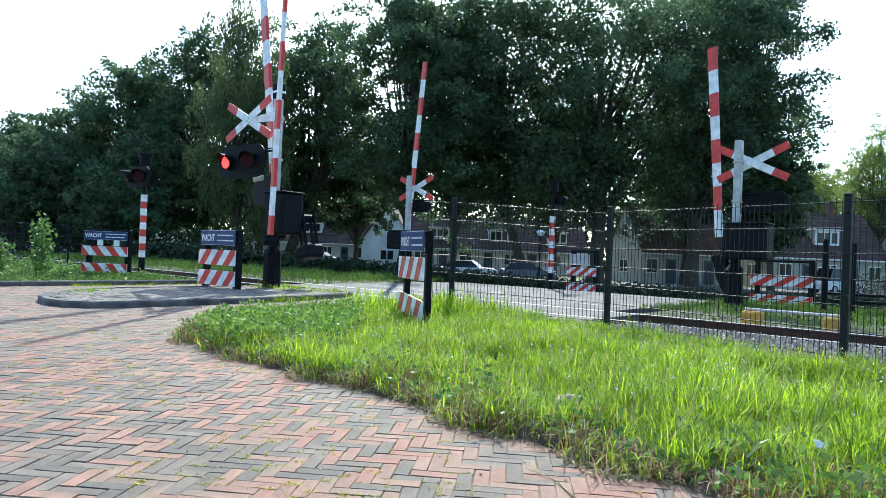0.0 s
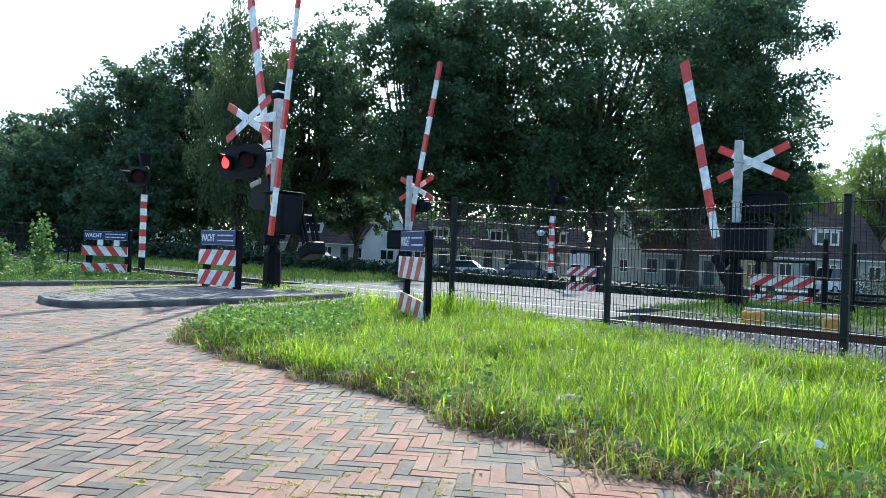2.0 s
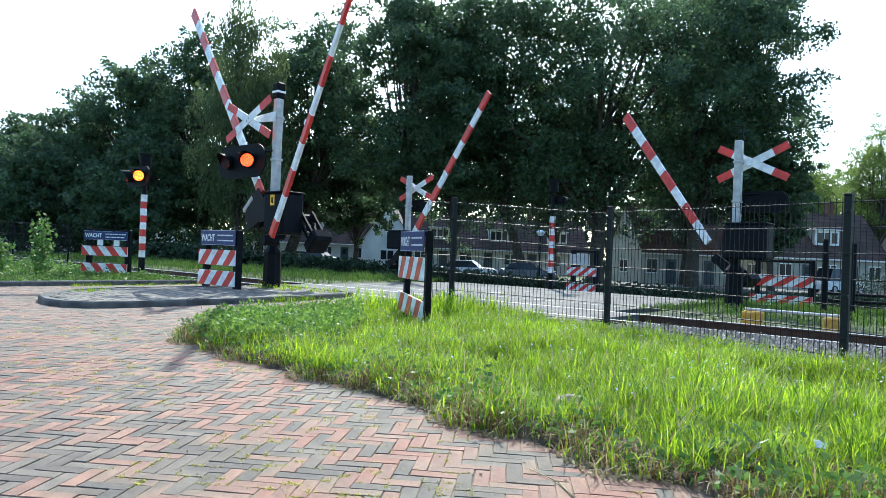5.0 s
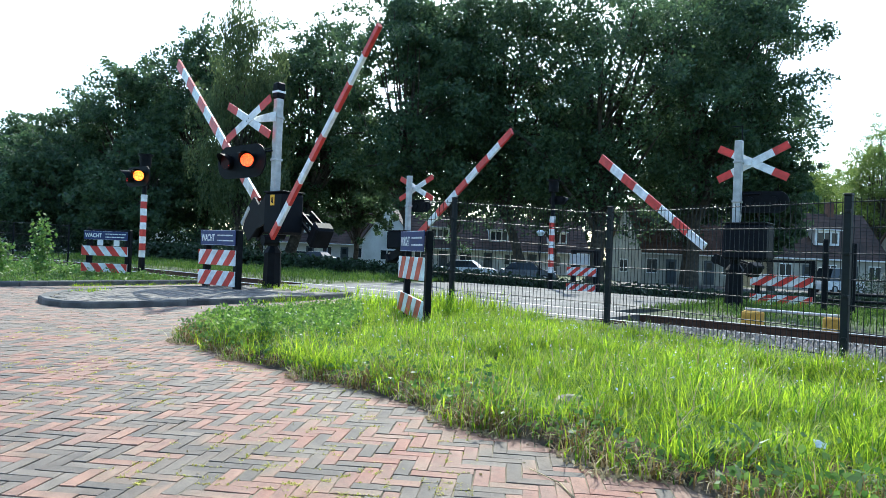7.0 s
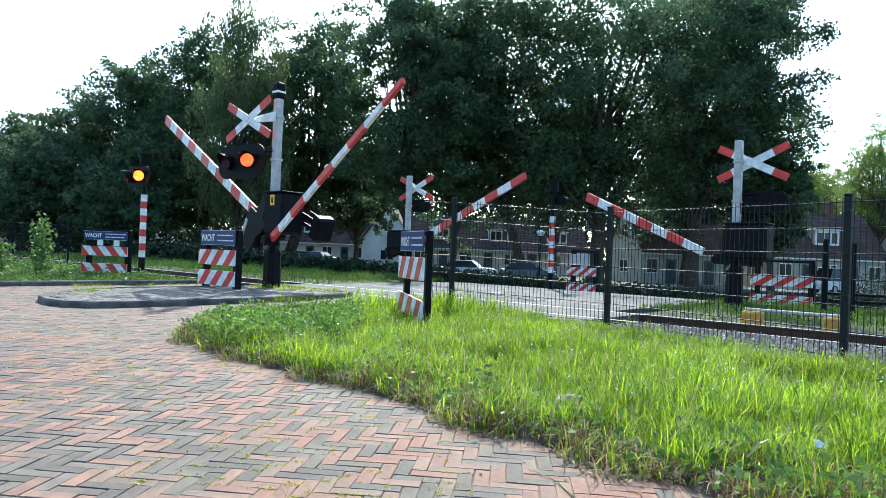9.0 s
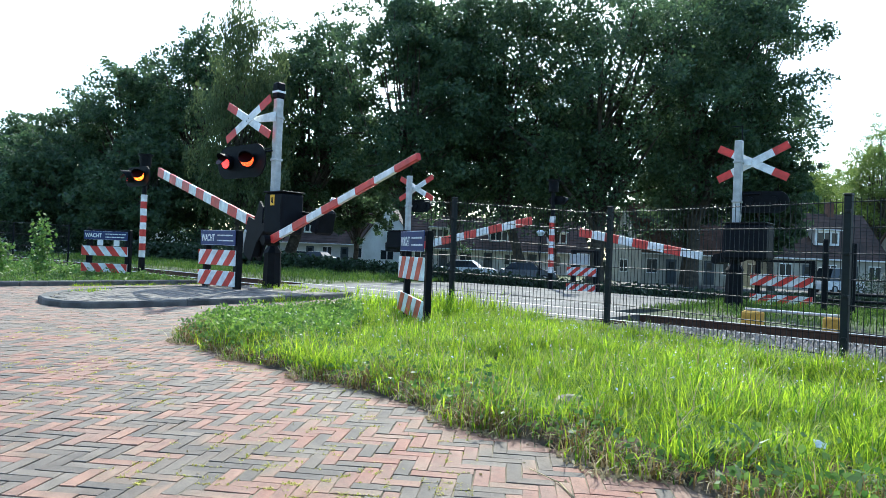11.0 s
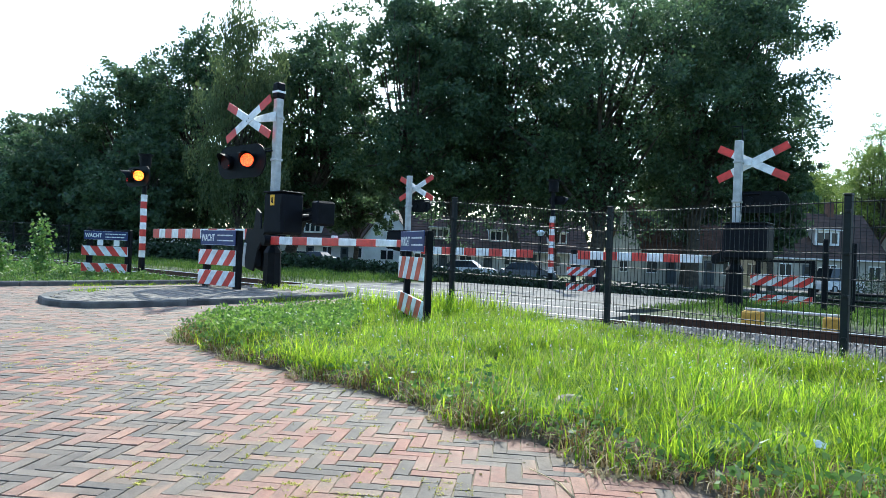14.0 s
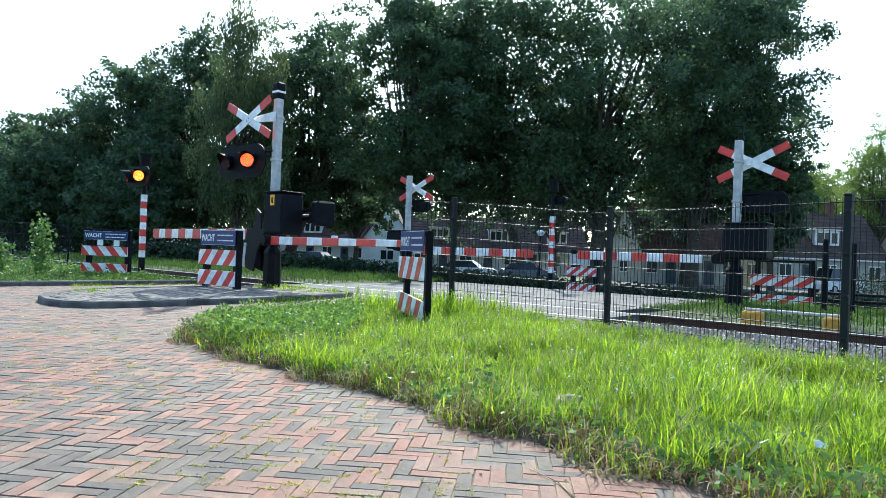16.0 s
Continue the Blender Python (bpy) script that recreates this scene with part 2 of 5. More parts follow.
# ---- mesh helpers ----
class MB:
    """Collects vertices and faces; a face may name its material slot."""

    def __init__(self):
        self.v, self.f, self.m = [], [], []

    def add(self, vs, fs, slot=0):
        o = len(self.v)
        self.v += [tuple(p) for p in vs]
        self.f += [tuple(i + o for i in q) for q in fs]
        self.m += [slot] * len(fs)
        return self

    def box(self, c, size, rz=0.0, slot=0, bev=0.0, rx=0.0, ry=0.0):
        """A box; bev chamfers its upright and level edges."""
        hx, hy, hz = size[0] / 2, size[1] / 2, size[2] / 2
        R = pose(*c, rx, ry, rz)
        if bev <= 0:
            vs = [(x, y, z) for z in (-hz, hz) for x, y in ((-hx, -hy), (hx, -hy), (hx, hy), (-hx, hy))]
            fs = [(3, 2, 1, 0), (4, 5, 6, 7), (0, 1, 5, 4), (1, 2, 6, 5), (2, 3, 7, 6), (3, 0, 4, 7)]
        else:
            b = min(bev, hx * 0.9, hy * 0.9, hz * 0.9)
            ring = [(-hx + b, -hy), (hx - b, -hy), (hx, -hy + b), (hx, hy - b), (hx - b, hy), (-hx + b, hy), (-hx, hy - b), (-hx, -hy + b)]
            inner = [(max(-hx + b, min(hx - b, x)), max(-hy + b, min(hy - b, y))) for x, y in ring]
            vs = [(x, y, -hz) for x, y in inner] + [(x, y, -hz + b) for x, y in ring] + [(x, y, hz - b) for x, y in ring] + [(x, y, hz) for x, y in inner]
            fs = [tuple(range(7, -1, -1)), tuple(range(24, 32))]
            for k in range(3):
                fs += [(k * 8 + i, k * 8 + (i + 1) % 8, k * 8 + 8 + (i + 1) % 8, k * 8 + 8 + i) for i in range(8)]
        return self.add([R @ Vector(p) for p in vs], fs, slot)

    def tube(self, p0, p1, r0, r1=None, n=8, slot=0, cap=True, turn=0.0):
        p0, p1 = Vector(p0), Vector(p1)
        r1 = r0 if r1 is None else r1
        q = (p1 - p0).to_track_quat("Z", "Y")
        vs = []
        for p, r in ((p0, r0), (p1, r1)):
            vs += [p + q @ Vector((r * math.cos(2 * math.pi * (i + turn) / n), r * math.sin(2 * math.pi * (i + turn) / n), 0)) for i in range(n)]
        fs = [(i, (i + 1) % n, n + (i + 1) % n, n + i) for i in range(n)]
        if cap:
            fs += [tuple(range(n - 1, -1, -1)), tuple(range(n, 2 * n))]
        return self.add(vs, fs, slot)

    def prism(self, poly, z0, z1, slot=0):
        """An upright prism over a polygon in x, y."""
        n = len(poly)
        vs = [(x, y, z0) for x, y in poly] + [(x, y, z1) for x, y in poly]
        fs = [tuple(range(n - 1, -1, -1)), tuple(range(n, 2 * n))] + [(i, (i + 1) % n, n + (i + 1) % n, n + i) for i in range(n)]
        return self.add(vs, fs, slot)

    def slab(self, poly, y0, y1, slot=0):
        """A plate over a polygon in x, z, from y0 to y1."""
        n = len(poly)
        vs = [(x, y0, z) for x, z in poly] + [(x, y1, z) for x, z in poly]
        fs = [tuple(range(n)), tuple(range(2 * n - 1, n - 1, -1))] + [((i + 1) % n, i, n + i, n + (i + 1) % n) for i in range(n)]
        return self.add(vs, fs, slot)

    def mesh(self, name, mats, smooth=False):
        me = bpy.data.meshes.new(name)
        me.from_pydata(self.v, [], self.f)
        for m in mats if isinstance(mats, (list, tuple)) else [mats]:
            me.materials.append(m)
        if any(self.m):
            me.polygons.foreach_set("material_index", self.m)
        if smooth:
            me.polygons.foreach_set("use_smooth", [True] * len(self.f))
        me.update()
        return me


def part(name, mb, mats, parent, label="", smooth=False):
    ob = new(name, mb.mesh(name, mats, smooth) if isinstance(mb, MB) else mb)
    ob.parent = parent
    if label:
        tagged(ob, label)
    return ob


def thing(name, m, label, category, group="", kind=""):
    ob = new(name)
    ob.matrix_basis = m
    ob.empty_display_size = 0.2
    return tagged(ob, label, category, group, kind)


def smooth01(a, b, x):
    u = max(0.0, min(1.0, (x - a) / (b - a)))
    return u * u * (3 - 2 * u)


def ground_z(x, y):
    """The lie of the land: a low rise carries the crossing, the land beyond falls away."""
    s, n = SN(x, y)
    z = -1.0 * smooth01(16.5, 30, n)
    away = smooth01(4.6, 5.2, abs(s + 9.8)) if s > -9.8 else smooth01(4.1, 4.7, abs(s + 9.8))
    bed = smooth01(8.9, 9.5, n) * (1 - smooth01(12.0, 12.7, n))
    return z - 0.17 * bed * away


# ---- ground ----
def build_ground():
    xs = [-900, -300, -120, -60] + [-40 + i * 0.5 for i in range(161)] + [60, 120, 300, 900]
    ys = [-400, -60, -20] + [-6 + i * 0.5 for i in range(113)] + [70, 120, 300, 900]
    mb = MB()
    nx = len(xs)
    vs = [(x, y, ground_z(x, y) - 0.09 + (0.02 * noise.noise((x * 0.9, y * 0.9, 0)) if abs(x) < 50 else 0)) for y in ys for x in xs]
    fs = [(j * nx + i, j * nx + i + 1, (j + 1) * nx + i + 1, (j + 1) * nx + i) for j in range(len(ys) - 1) for i in range(nx - 1)]
    mb.add(vs, fs)
    tagged(new("ground", mb.mesh("ground", M["soil"], True)), "grassy soil that slopes away beyond the railway", "ground", kind="structure")


build_ground()

# verge outline in S, N: the corner of grass between the two brick roads
VERGE = [(-6.6, 3.75), (-7.15, 4.4), (-7.6, 5.4), (-7.8, 7.0), (-7.8, 8.75), (-6.2, 8.75), (-5.0, 9.3), (8.0, 9.3), (8.0, 2.6), (2.5, 2.72), (-0.2, 2.8), (-0.9, 2.92), (-1.56, 3.05), (-2.13, 3.06), (-2.9, 3.22), (-4.4, 3.3), (-5.6, 3.4)]


def inside(p, poly):
    x, y = p
    hit = False
    for i in range(len(poly)):
        (x0, y0), (x1, y1) = poly[i - 1], poly[i]
        if (y0 > y) != (y1 > y) and x < (x1 - x0) * (y - y0) / (y1 - y0) + x0:
            hit = not hit
    return hit


# island between the cycle path and the road
ISLAND = [(-10.15, 9.35), (-12.5, 9.35), (-12.5, 5.6), (-12.1, 4.75), (-11.5, 4.15), (-10.95, 3.86), (-10.35, 3.74), (-9.9, 3.8), (-9.62, 4.05), (-9.5, 4.5), (-9.45, 6.3), (-9.62, 7.8), (-9.85, 8.7)]


def shrink(poly, d):
    cx = sum(p[0] for p in poly) / len(poly)
    cy = sum(p[1] for p in poly) / len(poly)
    return [(cx + (x - cx) * (1 - d / max(0.01, abs(x - cx) + 0.3)), cy + (y - cy) * (1 - d / max(0.01, abs(y - cy) + 0.3))) for x, y in poly]


def sn_poly(poly):
    return [tuple(W(s, n)[:2]) for s, n in poly]


def build_beds():
    mb = MB().prism(sn_poly([(-14.4, -14), (14, -14), (14, 9.0), (-14.4, 9.0)]), -0.3, -0.0005)
    tagged(new("road_bed", mb.mesh("road_bed", M["sand"])), "sandy bed between the paving bricks", "road", kind="structure")
    mb = MB().prism(sn_poly(shrink(VERGE, 0.12)), -0.2, 0.012)
    tagged(new("verge", mb.mesh("verge", M["soil"])), "soil of the grassy road verge", "verge", kind="structure")
    # the road over the track and beyond
    mb = MB()
    for a, b, c, d in ((9.0, 9.86, -13.9, -5.0), (10.04, 11.36, -13.9, -5.0), (11.54, 16.5, -13.95, -5.6)):
        mb.prism(sn_poly([(c, a), (d, a), (d, b), (c, b)]), -0.25, 0.0)
    tagged(new("road", mb.mesh("road", M["asphalt"])), "worn grey asphalt road over the railway", "road", kind="structure")
    mb = MB()
    vs, fs = [], []
    for i, n in enumerate([16.5, 18, 20, 22, 24, 26]):
        for s in (-13.95, -5.6):
            p = W(s, n)
            vs.append((p.x, p.y, ground_z(p.x, p.y) + 0.004))
        if i:
            k = 2 * i
            fs.append((k - 2, k - 1, k + 1, k))
    mb.add(vs, fs)
    tagged(new("road_slope", mb.mesh("road_slope", M["asphalt"])), "grey asphalt road running down from the railway", "road", kind="structure")
    # far street along the houses
    mb = MB()
    mb.prism([(-90, 66), (90, 40), (90, 46), (-90, 74)], -1.2, -0.97)
    tagged(new("street", mb.mesh("street", M["asphalt"])), "asphalt street along the houses", "road", kind="structure")


build_beds()


def build_crossing_marks():
    for c, d, a in ((-13.6, -10.4, 12.6), (-9.2, -5.9, 12.6)):
        mb = MB().prism(sn_poly([(c, a), (d, a), (d, a + 0.14), (c, a + 0.14)]), -0.05, 0.005)
        tagged(new("stop_line", mb.mesh("stop_line", M["roadpaint"])), "worn white stop line on the asphalt", "road marking", kind="structure")
    for k in range(3):
        mb = MB().prism(sn_poly([(-9.9, 13.5 + k * 1.6), (-9.78, 13.5 + k * 1.6), (-9.78, 14.6 + k * 1.6), (-9.9, 14.6 + k * 1.6)]), -0.05, 0.005)
        tagged(new("lane_line", mb.mesh("lane_line", M["roadpaint"])), "worn white lane line on the asphalt", "road marking", group="lane lines", kind="structure")


build_crossing_marks()


def build_kerbs():
    isl = thing("traffic_island", Matrix(), "low traffic island with worn grey-brown bricks and a dark kerb", "traffic island", kind="structure")
    inner = shrink(ISLAND, 0.14)
    n = len(ISLAND)
    for i in range(n):
        a, b, ia, ib = ISLAND[i - 1], ISLAND[i], inner[i - 1], inner[i]
        length = math.dist(a, b)
        k = max(1, round(length / 1.0))
        for j in range(k):
            f0, f1 = j / k, (j + 1) / k - 0.006
            q = [(a[0] + (b[0] - a[0]) * f, a[1] + (b[1] - a[1]) * f) for f in (f0, f1)]
            r = [(ia[0] + (ib[0] - ia[0]) * f, ia[1] + (ib[1] - ia[1]) * f) for f in (f1, f0)]
            lo = sn_poly(q + r)
            mid = [tuple(Vector(p) * 0.86 + Vector(o) * 0.14) for p, o in zip(lo, [lo[3], lo[2], lo[1], lo[0]])]
            mb = MB()
            vs = [(x, y, -0.1) for x, y in lo] + [(x, y, 0.07) for x, y in lo] + [(x, y, 0.095) for x, y in mid]
            fs = [(0, 1, 2, 3)] + [(c * 4 + e, c * 4 + (e + 1) % 4, c * 4 + 4 + (e + 1) % 4, c * 4 + 4 + e) for c in (0, 1) for e in range(4)] + [(8, 9, 10, 11)]
            mb.add(vs, fs)
            part("kerb_stone", mb, M["kerb"], isl)
    bed = MB().prism(sn_poly(inner), -0.05, 0.068)
    part("sand_bed", bed, M["sand"], isl)
    # small worn bricks in rows, the nearest as pieces of their own
    me = MB().box((0, 0, 0), (0.098, 0.196, 0.05), bev=0.006).mesh("paving_brick", M["setts"])
    rest = MB()
    rng = random.Random(21)
    spots = []
    for i in range(34):
        for j in range(32):
            p = (-12.6 + i * 0.102, 3.8 + (j + 0.5 * (i % 2)) * 0.201)
            if all(inside((p[0] + dx, p[1] + dy), inner) for dx in (-0.045, 0.045) for dy in (-0.09, 0.09)):
                spots.append(p)
    spots.sort(key=lambda p: p[1] - 0.4 * p[0])
    for k, (a, b) in enumerate(spots):
        m = Matrix.Translation(W(a, b, 0.058 + rng.uniform(-0.004, 0.005))) @ pose(0, 0, 0, rng.gauss(0, 1.2), rng.gauss(0, 1.2), YAW + rng.gauss(0, 1.5))
        if k < 300:
            ob = new("paving_brick", me)
            ob.parent = isl
            ob.matrix_basis = m
        else:
            one = MB().box((0, 0, 0), (0.098, 0.196, 0.05), bev=0.006)
            rest.add([m @ Vector(v) for v in one.v], one.f)
    tagged(part("paving_bricks", rest, M["setts"], isl), "worn grey-brown bricks of the island", kind="stuff")
    line = thing("kerb", Matrix(), "dark concrete kerb along the cycle path", "kerb", kind="structure")
    for k in range(22):
        c = W(-14.45, -2 + k * 0.5, 0.0)
        part("kerb_stone", MB().box((c.x, c.y, 0.0), (0.14, 0.49, 0.2), YAW, bev=0.02), M["kerb"], line)


build_kerbs()


# ---- track ----
def build_track():
    bed = MB()
    rng = random.Random(3)
    # loose stones
    for _ in range(9000):
        s = rng.uniform(-26, -14.0) if rng.random() < 0.35 else rng.uniform(-4.9, 8)
        n = rng.gauss(10.6, 1.1)
        if not 8.6 < n < 12.9:
            continue
        p = W(s, n)
        r = rng.uniform(0.02, 0.045)
        z = ground_z(p.x, p.y) - 0.05 + rng.uniform(0, 0.05)
        vs = [p + Vector((rng.uniform(-1, 1) * r * 0.3 + dx * r, dy * r, z + dz * r * 0.8)) for dx, dy, dz in ((1, 0, 0), (-0.5, 0.9, 0.1), (-0.6, -0.8, -0.1), (0, 0.1, 1), (0.1, 0, -1))]
        bed.add(vs, [(0, 1, 3), (1, 2, 3), (2, 0, 3), (1, 0, 4), (2, 1, 4), (0, 2, 4)])
    for _ in range(6500):
        s = rng.uniform(-4.2, 5.0)
        n = rng.uniform(6.4 - 0.2 * s, 9.4)
        p = W(s, n)
        r = rng.uniform(0.025, 0.055)
        vs = [p + Vector((rng.uniform(-1, 1) * r * 0.3 + dx * r, dy * r, 0.02 + rng.uniform(-0.005, 0.02) + dz * r * 0.8)) for dx, dy, dz in ((1, 0, 0), (-0.5, 0.9, 0.1), (-0.6, -0.8, -0.1), (0, 0.1, 1), (0.1, 0, -1))]
        bed.add(vs, [(0, 1, 3), (1, 2, 3), (2, 0, 3), (1, 0, 4), (2, 1, 4), (0, 2, 4)])
    tagged(new("track_ballast", bed.mesh("track_ballast", M["gravel"])), "grey brown crushed stone under the rails", "gravel", kind="stuff")
    prof = [(-0.07, -0.17), (0.07, -0.17), (0.07, -0.155), (0.012, -0.135), (0.012, -0.045), (0.036, -0.03), (0.036, -0.006), (0.028, 0.0), (-0.028, 0.0), (-0.036, -0.006), (-0.036, -0.03), (-0.012, -0.045), (-0.012, -0.135), (-0.07, -0.155)]
    for n in (9.95, 11.45):
        mb = MB()
        k = len(prof)
        vs = [W(s, n + a, z) for s in (-80.0, 40.0) for a, z in prof]
        fs = [(i, (i + 1) % k, k + (i + 1) % k, k + i) for i in range(k)]
        mb.add(vs, fs)
        for i in (6, 7, 8):
            mb.m[i] = 1
        tagged(new("rail", mb.mesh("rail", [M["rail"], M["railtop"]])), "rusty steel rail with a polished head", "rail", group="rails of the track", kind="structure")
    me = MB().box((0, 0, 0), (0.25, 2.5, 0.16), bev=0.02).mesh("sleeper", M["sleeper"])
    for k in range(80):
        s = -40 + k * 0.6
        if -14.1 < s < -4.6:
            continue
        ob = tagged(new("sleeper", me), "weathered concrete sleeper in the ballast", "sleeper", group="sleepers of the track", kind="structure")
        ob.matrix_basis = Matrix.Translation(W(s, 10.7, -0.25)) @ pose(0, 0, 0, 0, 0, YAW)
    # cable duct on yellow blocks behind the track
    for s, n in ((-3.3, 11.95), (-2.1, 11.95)):
        p = W(s, n)
        mb = MB().box((p.x, p.y, 0.0), (0.30, 0.3, 0.36), YAW, bev=0.03)
        tagged(new("concrete_block", mb.mesh("concrete_block", M["block"])), "yellow painted concrete block beside the rails", "concrete block", group="yellow blocks beside the track")
    duct = MB().tube(W(-3.42, 11.95, 0.203), W(-1.98, 11.95, 0.203), 0.024, n=8)
    for s in (-3.2, -2.2):
        p = W(s, 11.95)
        duct.box((p.x, p.y, 0.185), (0.08, 0.1, 0.014), YAW)
    tagged(new("guard_pipe", duct.mesh("guard_pipe", M["pole"])), "grey steel pipe resting on the yellow blocks", "pipe rail")
    # white marker plate by the rail
    p = W(-4.35, 9.75)
    mb = MB().add([(-0.2, -0.1, -0.01), (0.2, -0.1, -0.01), (0.2, 0.1, 0.08), (-0.2, 0.1, 0.08), (-0.22, -0.14, -0.03), (0.22, -0.14, -0.03), (0.22, 0.12, -0.03), (-0.22, 0.12, -0.03)], [(0, 1, 2, 3), (4, 7, 6, 5), (0, 4, 5, 1), (1, 5, 6, 2), (2, 6, 7, 3), (3, 7, 4, 0)])
    ob = tagged(new("deflector_plate", mb.mesh("deflector_plate", M["white"])), "sloping white plate at the crossing's edge", "plate")
    ob.matrix_basis = Matrix.Translation((p.x, p.y, -0.1)) @ pose(0, 0, 0, 0, 0, YAW)


build_track()


# ---- signals, crosses, barriers ----
def add_cross(root, x, y, z, front, half=0.88):
    """A St Andrew's cross; boards 1.75 wide over all. front: -1 or 1, the side of local y that faces the traffic."""
    cr = MB()
    wid, ang = 0.17, 26.0
    for k, (sg, off) in enumerate(((1, 0.0), (-1, 0.014))):
        for lo, hi, slot in ((-half, -0.48, 1), (-0.48, 0.48, 0), (0.48, half, 1)):
            R = pose(x, y + front * off, z, 0, sg * ang, 0)
            h = wid / 2
            y0, y1 = -0.006, 0.006
            vs = [R @ Vector(p) for p in ((lo, y0, -h), (hi, y0, -h), (hi, y0, h), (lo, y0, h), (lo, y1, -h), (hi, y1, -h), (hi, y1, h), (lo, y1, h))]
            cr.add(vs, [(0, 1, 2, 3), (7, 6, 5, 4), (0, 4, 5, 1), (1, 5, 6, 2), (2, 6, 7, 3), (3, 7, 4, 0)], slot)
    cross = part("crossing_sign", cr, [M["white"], M["red"]], root, "white cross with red tips")
    for dx in (-0.03, 0.03):
        part("bolt", MB().tube((x + dx, y + front * 0.03, z + dx), (x + dx, y + front * 0.018, z + dx), 0.012, n=6), M["darkmetal"], cross)
    return cross


FLASHERS = []


def add_signal(root, x, y, z, front, sep=0.72, r=0.32, turns=(0, 0), lens=0.125, hot=False):
    """Two red flashing lamps side by side on a black backing, each with a visor and an added cover that hides the
    glowing lens to make it look unlit. turns: how far each lamp is turned aside.
    """
    back = MB()
    poly = []
    for i in range(32):
        a = 2 * math.pi * i / 32
        poly.append((x + (sep * 0.66 if math.cos(a) > 0 else -sep * 0.66) + r * math.cos(a), z + r * math.sin(a)))
    back.slab(poly, y - 0.015, y + 0.015)
    part("backing_board", back, M["black"], root, "black oval backing board of the warning lamps")
    for k, sg in enumerate((-1, 1)):
        cx = x + sg * sep / 2
        T = pose(cx, y + front * 0.13, z, 0, 0, turns[k])

        def placed(mb):
            mb.v = [tuple(T @ Vector(q)) for q in mb.v]
            return mb
        part("lamp_housing", placed(MB().tube((0, 0, 0), (0, -front * 0.18, 0), lens + 0.035, lens, n=18)), M["black"], root)
        vis = MB()
        n = 14
        vs = []
        for rad in (lens + 0.022, lens + 0.03):
            for sh in (0, 1):
                for i in range(n + 1):
                    a = math.radians(-20 + 220 * i / n)
                    l = 0.03 + 0.17 * max(0.0, math.sin(a)) if sh else 0.0
                    vs.append((rad * math.cos(a), front * l, rad * math.sin(a)))
        m1 = n + 1
        fs = []
        for i in range(n):
            fs += [(i, i + 1, m1 + i + 1, m1 + i), (2 * m1 + i, 3 * m1 + i, 3 * m1 + i + 1, 2 * m1 + i + 1), (m1 + i, m1 + i + 1, 3 * m1 + i + 1, 3 * m1 + i)]
        part("visor", placed(vis.add(vs, fs)), M["black"], root)
        part("lens", placed(MB().tube((0, front * 0.001, 0), (0, front * 0.009, 0), lens, lens * 0.95, n=20)), M["lens_red"] if k == 0 else M["lens_hot" if hot else "lens_on"], root, "red glass lens")
        fl = part("flap", MB().tube((0, 0, -lens), (0, front * 0.006, -lens), lens + 0.012, n=20), M["flap"], root, "added dark red cover that makes the lens look unlit")
        FLASHERS.append((fl, T @ Matrix.Translation((0, front * 0.0115, lens)), front, k))


def arm_piece(x0, x1, start, length, tall0, tall1, thick, proud=0.0):
    """A stretch of a tapered barrier arm along x."""
    mb = MB()
    vs = []
    for xx in (x0, x1):
        f = (xx - start) / (length - start)
        h, b = (tall0 + (tall1 - tall0) * f) / 2 + proud, thick / 2 + proud
        c = 0.3 * b
        vs += [(xx, -b, -h + c), (xx, -b + c, -h), (xx, b - c, -h), (xx, b, -h + c), (xx, b, h - c), (xx, b - c, h), (xx, -b + c, h), (xx, -b, h - c)]
    return mb.add(vs, [(i, 8 + i, 8 + (i + 1) % 8, (i + 1) % 8) for i in range(8)] + [tuple(range(8, 16)), tuple(range(7, -1, -1))])


ARMS = {}


